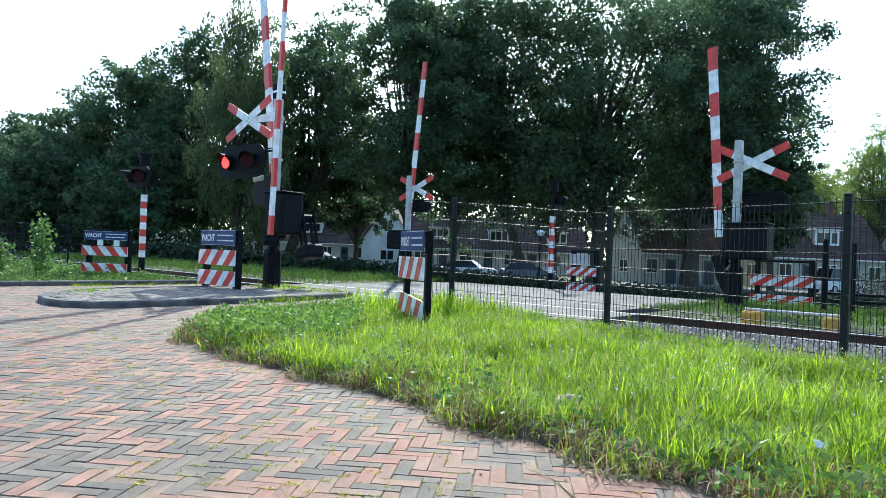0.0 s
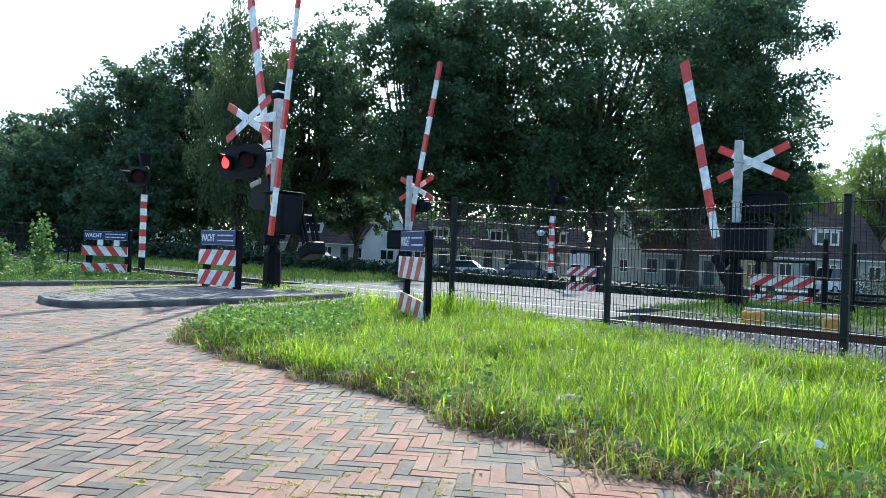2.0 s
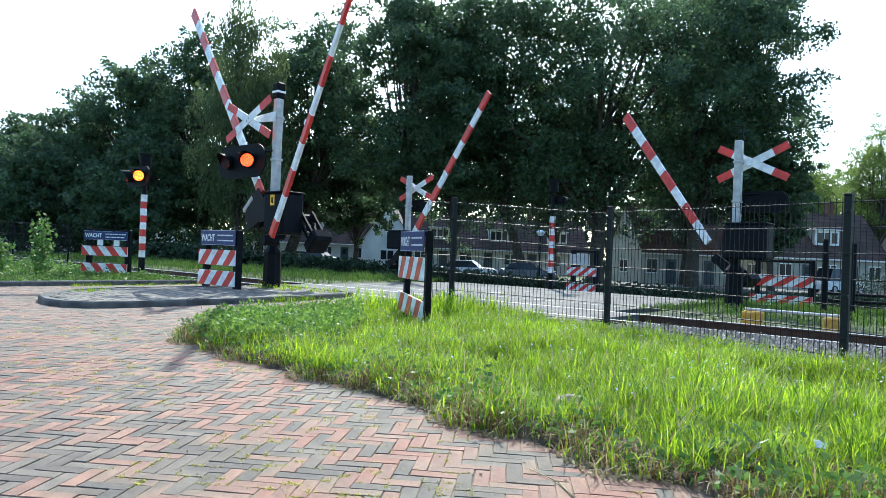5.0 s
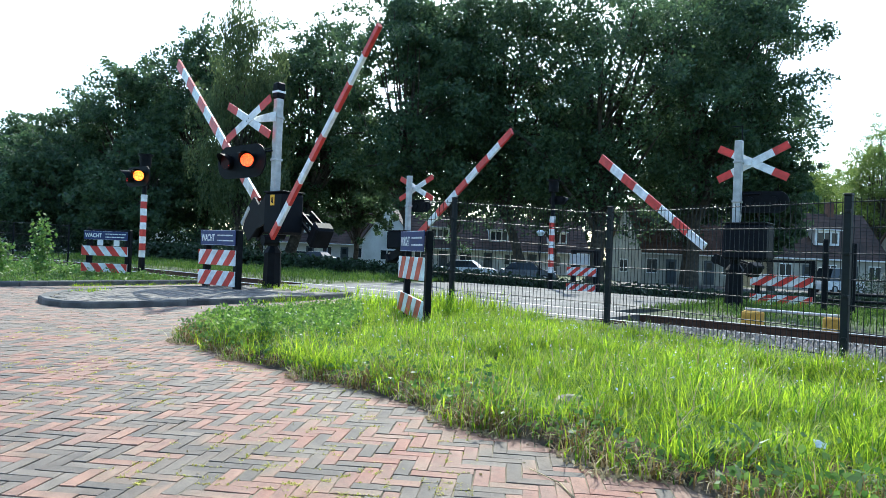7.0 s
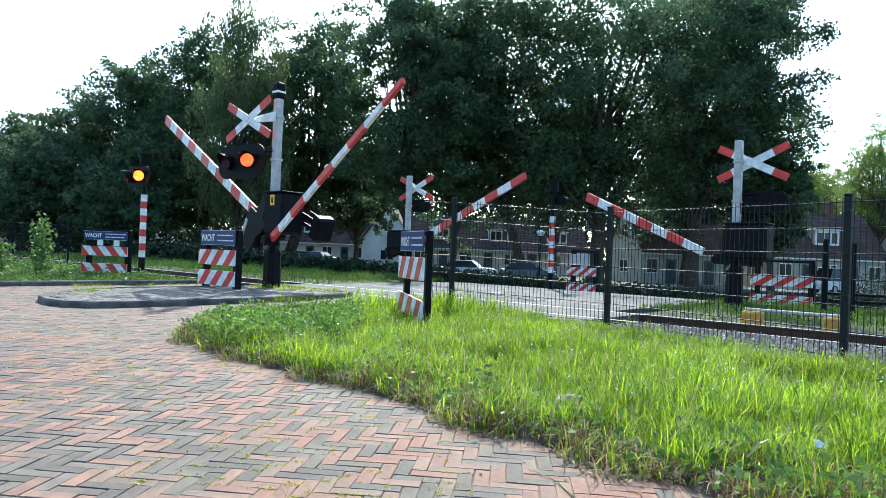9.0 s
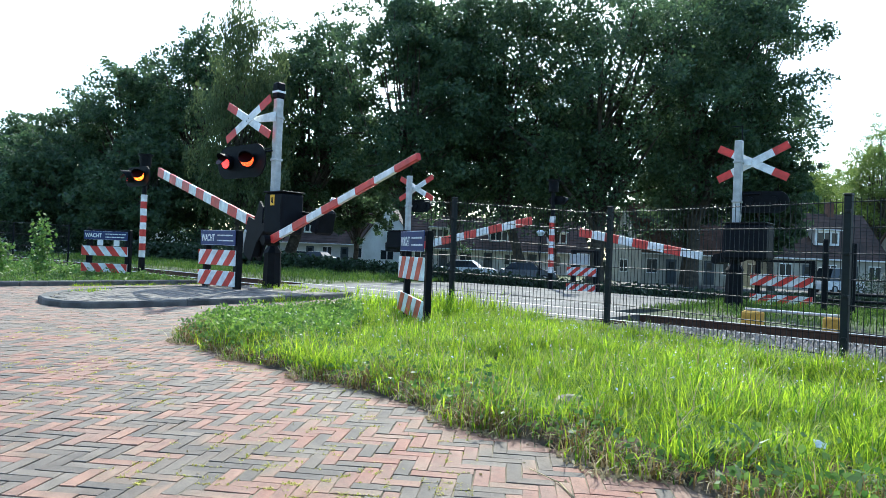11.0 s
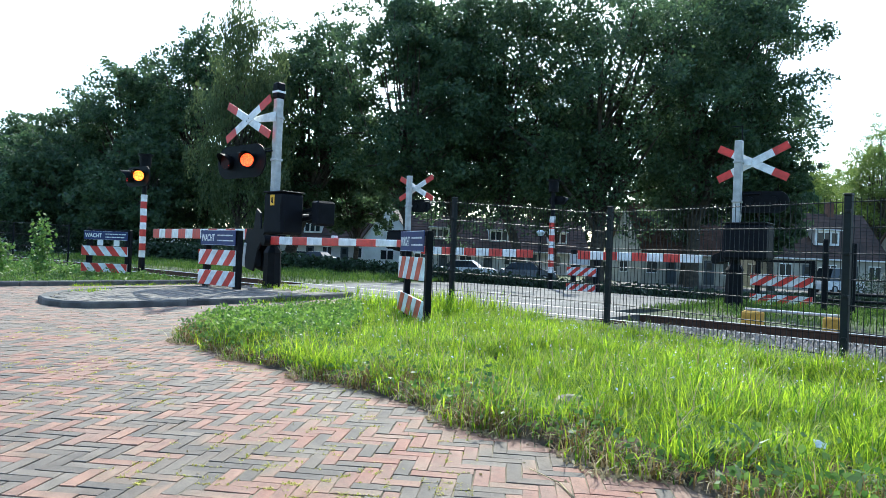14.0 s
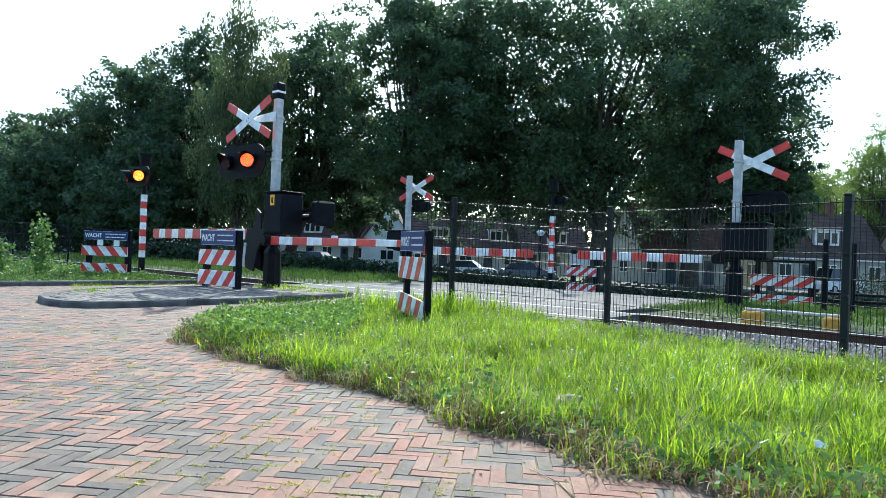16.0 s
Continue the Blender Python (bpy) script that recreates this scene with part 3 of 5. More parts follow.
def barrier_mast(name, s, n, z, flip, label, arms, cross_dx, cross_z, sig_dx, sig_z, top, box_z=(1.29, 2.15), sticker=False, box=(0.1, 0.05, 0.62, 0.62), sig=(0.8, 0.36, (4, 40), 0.14)):
    """A barrier mast: pedestal, machine box, pole, cross and flashing lamps, and one or two arms."""
    p = W(s, n, z)
    yaw = YAW + (180 if flip else 0)
    root = thing(name, Matrix.Translation(p) @ pose(0, 0, 0, 0, 0, yaw), label, "level crossing barrier", group="barriers of the crossing")
    ped = MB()
    ped.tube((0, 0, -0.3), (0, 0, 0.9), 0.205, 0.175, n=8, turn=0.5)
    ped.tube((0, 0, 0.9), (0, 0, 1.04), 0.20, 0.11, n=8, turn=0.5)
    ped.tube((0, 0, 1.04), (0, 0, box_z[0]), 0.10, n=8, turn=0.5)
    part("pedestal", ped, M["black"], root)
    part("base_plate", MB().box((0, 0, 0.015), (0.5, 0.5, 0.03), bev=0.01), M["black"], root)
    zc, zh = (box_z[0] + box_z[1]) / 2, box_z[1] - box_z[0]
    body = part("machine_box", MB().box((box[0], box[1], zc), (box[2], box[3], zh), bev=0.05), M["darkmetal"], root, "dark blue-black drive box")
    part("box_lid", MB().box((box[0], box[1], box_z[1] + 0.012), (box[2] + 0.02, box[3] + 0.02, 0.03), bev=0.012), M["darkmetal"], body)
    part("box_hinge", MB().tube((box[0] + box[2] * 0.42, box[1] - box[3] / 2 - 0.01, zc - 0.2), (box[0] + box[2] * 0.42, box[1] - box[3] / 2 - 0.01, zc + 0.2), 0.014, n=6), M["darkmetal"], body)
    if sticker:
        part("warning_sticker", MB().box((box[0] - box[2] / 2 + 0.31, box[1] - box[3] / 2 - 0.003, box_z[1] - 0.16), (0.14, 0.006, 0.22)), M["yellow"], body, "yellow warning sticker")
        part("warning_mark", MB().slab([(box[0] - box[2] / 2 + 0.19 + q, box_z[1] - z) for q, z in ((0.09, 0.2), (0.15, 0.23), (0.13, 0.1), (0.1, 0.1))], box[1] - box[3] / 2 - 0.0095, box[1] - box[3] / 2 - 0.0062), M["black"], body)
    pole = MB()
    pole.box((0, 0, (box_z[0] + top) / 2), (0.16, 0.16, top - box_z[0]), bev=0.02)
    pl = part("pole", pole, M["pole"], root, "weathered grey steel pole")
    for zz in (cross_z, sig_z):
        part("clamp", MB().box((0, 0, zz), (0.19, 0.19, 0.05), bev=0.008), M["pole"], pl)
    if not flip:
        cap = part("cap", MB().box((0, 0, top + 0.16), (0.2, 0.2, 0.34), bev=0.03), M["black"], root, "black pole cap")
        part("cap_band", MB().box((0, 0, top + 0.13), (0.206, 0.206, 0.05), bev=0.006), M["white"], cap)
    else:
        hoop = MB()
        for a, b in (((-0.06, 0, top), (-0.06, 0, top + 0.32)), ((-0.06, 0, top + 0.32), (0.16, 0, top + 0.32))):
            hoop.tube(a, b, 0.012, n=6)
        part("hoop", hoop, M["darkmetal"], root)
    fy = -0.12
    add_cross(root, cross_dx, fy - 0.06, cross_z, -1, 0.82 if flip else 0.88)
    part("sign_bracket", MB().slab([(-0.06, cross_z - 0.10), (-0.06, cross_z + 0.10), (cross_dx * 0.6, cross_z + 0.05), (cross_dx, cross_z + 0.03), (cross_dx, cross_z - 0.03), (cross_dx * 0.6, cross_z - 0.05)], fy - 0.02, fy + 0.02) if cross_dx > 0 else MB().slab([(cross_dx, cross_z - 0.05), (cross_dx, cross_z + 0.05), (0.06, cross_z + 0.10), (0.06, cross_z - 0.10)], fy - 0.02, fy + 0.02), M["white"], root, "white bracket plate")
    add_signal(root, sig_dx, fy - 0.05, sig_z, -1, sep=sig[0], r=sig[1], turns=sig[2], lens=sig[3])
    part("lamp_bracket", MB().tube((0, fy, sig_z + 0.18), (sig_dx, fy, sig_z + 0.18), 0.022, n=6).tube((0, fy, sig_z + 0.24), (sig_dx * 0.6, fy, sig_z + 0.2), 0.012, n=6), M["darkmetal"], root)
    for key, loc, phi, start, length, tall0, tall1, first, weight in arms:
        inv = root.matrix_basis.inverted() @ Vector(loc)
        ob = part("barrier_arm", arm_piece(start, length, start, length, tall0, tall1, 0.07), M["white"], root, "red and white banded barrier arm")
        x = length + 0.003
        while x > start + 0.1:
            x0 = max(start - 0.003, x - 0.58)
            part("red_band", arm_piece(x0, x, start, length, tall0, tall1, 0.07, 0.003), M["red"], ob)
            x -= 1.16
        link = MB()
        if start > 1.0:
            for sg in (-0.06, 0.06):
                link.tube((0, sg, 0), (start + 0.15, sg * 0.6, 0), 0.05, 0.045, n=6)
            cheek = [(0.3, 0.12), (1.28, 0.12), (1.4, -0.22), (1.3, -0.78), (0.88, -0.84), (0.7, -0.35)]
            horn = [(0.55, 0.1), (0.6, 0.48), (0.8, 0.58), (0.95, 0.1)]
            plates = MB()
            for sg in (-0.13, 0.09):
                plates.slab(cheek, sg, sg + 0.04).slab(horn, sg, sg + 0.04)
            bracket = part("link_bracket", plates.box((1.02, 0, -0.55), (0.3, 0.18, 0.4), bev=0.03), M["darkmetal"], ob, "dark bracket plates round the arm's foot")
            # pale material puts the sunlight on the bracket's face into its colour
            part("cover_plate", MB().box((1.38, 0, -0.48), (0.12, 0.30, 0.56), bev=0.02, ry=-10), M["pole"], bracket, "bracket cover plate, pale grey for its sunlit face")
        link.tube((0, -0.16, 0), (0, 0.16, 0), 0.11, n=12)
        part("pivot_link", link, M["black"], ob, "dark pivot and link")
        if weight and len(weight) == 3:
            # the weight hangs on its own short crank beside the box
            wx, wz, pivot = weight
            crank = MB()
            for sg in (-0.15, 0.11):
                for dz in (-0.1, 0.07):
                    crank.slab([(0.1, dz), (0.1, dz + 0.07), (-wx - 0.05, wz + dz + 0.075), (-wx - 0.05, wz + dz)], sg, sg + 0.04)
            crank.tube((0, -0.2, 0), (0, 0.3, 0), 0.09, n=12)
            crank = part("counterweight_crank", crank, M["black"], root, "dark crank carrying the weight")
            part("counterweight", MB().box((-wx - 0.02, 0, wz), (0.26, 0.42, 0.5), bev=0.04), M["darkmetal"], crank, "dark steel counterweight")
            part("weight_plate", MB().box((-wx - 0.155, 0, wz), (0.02, 0.36, 0.42), bev=0.006), M["black"], crank)
            ARMS[key + "_weight"] = (crank, root.matrix_basis.inverted() @ Vector(pivot), phi - yaw)
        elif weight:
            wx, wz = weight
            cw = MB()
            for sg in (-0.15, 0.11):
                cw.slab([(0.1, -0.1), (0.1, 0.1), (-wx * 0.5, wz * 0.5 + 0.12), (-wx, wz + 0.1), (-wx, wz - 0.12), (-wx * 0.55, wz * 0.4 - 0.12)], sg, sg + 0.04)
            part("counterweight_frame", cw, M["black"], ob)
            part("counterweight", MB().box((-wx, 0, wz), (0.2, 0.4, 0.32), bev=0.03), M["darkmetal"], ob, "dark steel counterweight")
        if key == "one":
            part("arm_lamp", MB().box((2.62, 0, 0.085), (0.10, 0.08, 0.05), bev=0.01), M["white"], ob, "small white arm lamp")
        ARMS[key] = (ob, inv, phi - yaw)
    return root


barrier_mast("level_crossing_barrier", -11.92, 8.66, -0.1, False, "dark barrier mast with cross, flashing lamps and two arms",
             [("one", (-3.503, 13.8, 1.056), -51.6, 0.116, 5.143, 0.164, 0.097, 1, None), ("left", (-3.63, 14.87, 1.2), 129.6, 1.248, 8.57, 0.25, 0.27, 1, (0.71, 0.09, (-2.92, 14.4, 1.55)))],
             -0.80, 3.74, -1.02, 2.85, 4.14, sticker=True, box=(0.22, 0.07, 0.66, 0.55))
barrier_mast("level_crossing_barrier", -4.76, 15.75, -0.1, True, "grey barrier mast with a cross, seen from behind",
             [("four", (6.7, 16.5, 1.03), 118.3, 0.55, 5.26, 0.2, 0.26, 1, (0.9, 0.35))], -0.24, 3.3, -0.45, 2.42, 3.78, box_z=(1.14, 1.92), box=(-0.25, 0.0, 0.92, 0.6), sig=(0.5, 0.24, (0, 0), 0.12))
barrier_mast("level_crossing_barrier", -15.5, 16.6, 0.0, True, "distant grey barrier mast with a cross beyond the track",
             [("two", (-1.27, 23.0, 1.0), -54.6, 0.55, 6.22, 0.24, 0.20, 1, (0.9, 0.2))], -0.14, 3.05, -0.35, 2.45, 3.45, box_z=(1.0, 1.6), box=(0.25, 0.0, 0.9, 0.6), sig=(0.4, 0.2, (0, 0), 0.11))


def striped_post(s, n, z, flip, label, sig_dx):
    p = W(s, n, z)
    root = thing("warning_light_post", Matrix.Translation(p) @ pose(0, 0, 0, 0, 0, YAW + (180 if flip else 0)), label, "warning light", group="flashing light posts")
    part("foot", MB().tube((0, 0, -0.2), (0, 0, 0.5), 0.085, n=14), M["black"], root)
    k = 9
    for i in range(k):
        part("band", MB().tube((0, 0, 0.5 + i * 1.71 / k), (0, 0, 0.5 + (i + 1) * 1.71 / k), 0.085, n=14, cap=False), M["white"] if i % 2 == 0 else M["red"], root)
    part("pole_top", MB().tube((0, 0, 2.21), (0, 0, 3.0), 0.06, n=12), M["black"], root)
    bell = MB().tube((0, 0, 2.95), (0, 0, 3.28), 0.14, 0.16, n=16).tube((0, 0, 3.28), (0, 0, 3.31), 0.2, n=16)
    part("bell", bell, M["black"], root, "black bell housing")
    add_signal(root, sig_dx, -0.12, 2.70, -1, sep=0.62 if not flip else 0.24, r=0.27 if not flip else 0.13, turns=(-30, 45) if not flip else (0, 0), lens=0.14 if not flip else 0.09, hot=True)


striped_post(-18.27, 8.99, 0.0, False, "red and white banded post with two flashing red lamps", -0.16)
striped_post(-10.72, 17.85, -0.05, True, "red and white banded lamp post seen from behind", -0.08)


# ---- warning barriers with boards ----
def letters(text, size, m, parent, mtx, label=""):
    cu = bpy.data.curves.new("lettering", "FONT")
    cu.body, cu.size, cu.extrude = text, size, 0.0015
    cu.offset = 0.004
    tmp = bpy.data.objects.new("lettering", cu)
    scene.collection.objects.link(tmp)
    me = bpy.data.meshes.new_from_object(tmp.evaluated_get(bpy.context.evaluated_depsgraph_get()))
    bpy.data.objects.remove(tmp)
    me.materials.clear()
    me.materials.append(m)
    ob = new("lettering", me)
    ob.parent = parent
    ob.matrix_basis = mtx
    return ob


def striped_board(root, x0, x1, z0, z1, y, lean, red, tilt=0.0):
    b = part("striped_board", MB().box(((x0 + x1) / 2, y, (z0 + z1) / 2), (x1 - x0, 0.03, z1 - z0), bev=0.004, ry=tilt), M["white"], root, "white board with slanting red stripes")
    w = x1 - x0
    h = z1 - z0
    step = w / 3.0
    d = h * 0.9 * lean
    R = pose((x0 + x1) / 2, y, (z0 + z1) / 2, 0, tilt, 0)
    for k in range(-1, 4):
        a0 = -w / 2 + k * step + 0.02
        poly = [(a0, -h / 2), (a0 + step * 0.5, -h / 2), (a0 + step * 0.5 + d, h / 2), (a0 + d, h / 2)]
        # clip to the board
        out = []
        for (ax, az), (bx, bz) in zip(poly, poly[1:] + poly[:1]):
            out.append((ax, az))
        cl = out
        for side, keep in ((-w / 2, 1), (w / 2, -1)):
            res = []
            for i in range(len(cl)):
                (ax, az), (bx, bz) = cl[i - 1], cl[i]
                ia, ib = keep * (ax - side) >= 0, keep * (bx - side) >= 0
                if ia != ib:
                    f = (side - ax) / (bx - ax)
                    res.append((side, az + (bz - az) * f))
                if ib:
                    res.append((bx, bz))
            cl = res
            if not cl:
                break
        if len(cl) < 3:
            continue
        mb = MB().slab(cl, -0.019, -0.0145)
        mb.v = [tuple(R @ Vector(p)) for p in mb.v]
        part("red_stripe", mb, red, b)
    return b


def warning_barrier(m, label, lean, red, sign=True, flip_text=False, wide=1.14, zs=((0.53, 0.83), (0.13, 0.42)), tilts=(0, 0), post=0.12, plate=False, sign_h=0.30, sign_z=1.07, tabs=False):
    root = thing("warning_barrier", m, label, "barrier fence", group="striped fences at the crossing")
    for x in (0.10, wide - 0.02):
        part("post", MB().box((x, 0.09, 0.42), (post if x < wide / 2 else post * 1.15, post, 1.6), bev=0.01), M["black"], root)
    part("rail", MB().box((wide / 2, 0.09, 1.18), (wide, 0.06, 0.06), bev=0.01), M["black"], root)
    for (z0, z1), tl in zip(zs, tilts):
        striped_board(root, -0.06, wide + 0.02, z0, z1, 0.005, lean, red, tl)
    if tabs:
        for x in (0.36, 0.74):
            part("tab", MB().box((wide * x, 0.03, sign_z - sign_h / 2 - 0.07), (0.17, 0.012, 0.16), bev=0.003), M["white"], root, "small white tab under the plate")
    if plate:
        part("sign_back", MB().box((wide * 0.4, 0.0, sign_z), (wide * 0.75, 0.012, 0.3), bev=0.004), M["pole"], root, "bare grey back of a sign plate")
    if sign:
        plate = part("sign_plate", MB().box((wide / 2, 0.0, sign_z), (wide + 0.02, 0.012, sign_h), bev=0.004), M["blue"], root, "blue enamel warning plate with white letters")
        letters("WACHT", sign_h * 0.63, M["white"], plate, pose(0.03, -0.008, sign_z - sign_h * 0.22, 90, 0, 0) @ Matrix.Diagonal((0.63 * 0.3 / sign_h * wide / 1.14, 1, 1, 1)))
        rim = MB()
        for a, b in (((0.0, sign_z - sign_h * 0.48), (wide, sign_z - sign_h * 0.465)), ((0.0, sign_z + sign_h * 0.465), (wide, sign_z + sign_h * 0.48))):
            rim.slab([(a[0], a[1]), (b[0], a[1]), (b[0], b[1]), (a[0], b[1])], -0.0085, -0.0062)
        part("rim_line", rim, M["white"], plate)
        for k, z in enumerate((sign_z + sign_h * 0.12, sign_z - sign_h * 0.22)):
            x, j = wide * 0.5, 0
            words = (0.05, 0.045, 0.07, 0.06, 0.09, 0.08, 0.06) if k == 0 else (0.03, 0.07, 0.05, 0.08, 0.04, 0.09, 0.07)
            while x + words[j % 7] < wide - 0.03:
                wd = words[j % 7]
                part("line_bar", MB().slab([(x, z), (x + wd, z), (x + wd, z + 0.024), (x, z + 0.024)], -0.0085, -0.0062), M["white"], plate)
                x, j = x + wd + 0.014, j + 1
    return root


def along(p, q):
    """Pose at p with x towards q."""
    p, q = Vector(p), Vector(q)
    return Matrix.Translation(p) @ pose(0, 0, 0, 0, 0, math.degrees(math.atan2(q.y - p.y, q.x - p.x)))


warning_barrier(along((-4.92, 13.87, 0.0), (-3.95, 13.04, 0.0)), "black fence with blue WACHT plate and striped boards on the island", 1.0, M["red"], wide=1.23)
warning_barrier(along((-9.47, 18.0, 0.0), (-8.3, 17.75, 0.0)), "black fence with blue WACHT plate and striped boards in grass", -1.0, M["red"], wide=1.29, zs=((0.52, 0.77), (0.09, 0.32)), sign_h=0.23, sign_z=1.05, tabs=True)
warning_barrier(along((-0.60, 9.72, 0.10), (-0.23, 8.72, 0.10)) @ Matrix.Scale(0.92, 4), "black fence with blue WACHT plate and weathered, tilted striped boards", 0.6, M["oldred"], wide=1.1, zs=((0.51, 0.84), (-0.02, 0.27)), tilts=(0, 4), post=0.09)
warning_barrier(along((8.92, 16.75, -0.13), (7.57, 17.75, -0.13)) @ pose(1.2, 0, 0, 0, 0, 180), "black fence with two striped boards across the railway", 1.6, M["red"], sign=False, wide=1.35, zs=((0.55, 0.84), (0.06, 0.33)))
warning_barrier(along((4.4, 23.75, -0.30), (5.5, 22.75, -0.30)) @ Matrix.Scale(1.25, 4), "black fence with two striped boards and a grey plate", 1.4, M["red"], sign=False, wide=0.84, zs=((0.5, 0.73), (0.06, 0.27)), plate=True, sign_z=0.94)


# ---- mesh fence ----
def build_fence():
    posts = [((-0.15, 10.05), 1.3), ((0.16, 10.98), 1.82), ((2.33, 9.57), 1.66), ((3.98, 6.72), 1.66), ((4.9, 5.1), 1.66)]
    fence = thing("mesh_fence", Matrix(), "dark green steel wire mesh fence along the railway", "fence")
    for (x, y), h in posts[1:]:
        po = part("fence_post", MB().box((x, y, h / 2 - 0.15), (0.07, 0.07, h + 0.3), -50, bev=0.008), M["fence"], fence)
        part("post_cap", MB().box((x, y, h + 0.012), (0.08, 0.08, 0.024), -50, bev=0.006), M["fence"], po)
        for k in range(4):
            part("clip", MB().box((x - 0.02, y - 0.035, 0.25 + k * 0.42), (0.05, 0.05, 0.03), -50, bev=0.004), M["fence"], po)
    spans = [((-0.32, 10.75), (0.16, 10.98), 1.76, 1.78), ((0.16, 10.98), (2.33, 9.57), 1.78, 1.60), ((2.33, 9.57), (3.98, 6.72), 1.62, 1.62), ((3.98, 6.72), (4.9, 5.1), 1.62, 1.62)]
    for (a, b, ha, hb) in spans:
        a, b = Vector((*a, 0)), Vector((*b, 0))
        ln = (b - a).length
        wires = MB()
        k = int(ln / 0.06)
        side = Vector(((b - a).y, -(b - a).x, 0)).normalized() * 0.02
        for i in range(1, k):
            f = i / k
            p = a + (b - a) * f - side * 0.1
            h = ha + (hb - ha) * f
            wires.tube(p + Vector((0, 0, 0.02)), p + Vector((0, 0, h + 0.02)), 0.0042, n=4, cap=False)
        part("wire_mesh", wires, M["fence"], fence, "upright steel wires")
        for j in range(7):
            for sg in (1, -1):
                z0, z1 = 0.07 + (ha - 0.09) * j / 6, 0.07 + (hb - 0.09) * j / 6
                part("cross_wire", MB().tube(a + side * (0.25 * sg - 0.1) + Vector((0, 0, z0)), b + side * (0.25 * sg - 0.1) + Vector((0, 0, z1)), 0.0055, n=5, cap=False), M["fence"], fence)


build_fence()


def build_garden_fence():
    a, b = Vector((-21.5, 29.0, 0)), Vector((-14.6, 26.6, 0))
    root = thing("garden_fence", Matrix(), "grey wire fence with steel posts behind the track", "fence")
    k = 5
    for i in range(k + 1):
        p = a.lerp(b, i / k)
        p.z = ground_z(p.x, p.y) - 0.1
        part("fence_post", MB().tube(p, p + Vector((0, 0, 1.75)), 0.03, n=8), M["darkmetal"], root)
    for j in range(4):
        h = 0.25 + 0.45 * j
        pa, pb = a + Vector((0, 0, ground_z(a.x, a.y) + h)), b + Vector((0, 0, ground_z(b.x, b.y) + h))
        part("fence_wire", MB().tube(pa, pb, 0.012, n=5), M["darkmetal"], root)
    wires = MB()
    for i in range(120):
        p = a.lerp(b, i / 120)
        p.z = ground_z(p.x, p.y)
        wires.tube(p, p + Vector((0, 0, 1.6)), 0.005, n=4, cap=False)
    part("wire_mesh", wires, M["darkmetal"], root, "fine upright wires")


build_garden_fence()


def build_pipe_fence():
    root = thing("pipe_fence", Matrix(), "black steel posts with two rails beyond the track", "fence")
    posts = [(7.86, 14.0, 1.5), (8.2, 13.6, 1.42), (8.75, 13.3, 1.0), (9.6, 12.9, 1.0)]
    for x, y, h in posts:
        po = part("fence_post", MB().box((x, y, h / 2 - 0.15), (0.09, 0.09, h + 0.3), YAW, bev=0.01), M["black"], root)
        part("post_cap", MB().box((x, y, h + 0.01), (0.1, 0.1, 0.02), YAW, bev=0.005), M["black"], po)
    for (x0, y0, _), (x1, y1, _) in zip(posts, posts[1:]):
        for z in (0.28, 0.42):
            part("rail", MB().tube((x0, y0, z), (x1, y1, z), 0.03, n=8), M["black"], root)


build_pipe_fence()


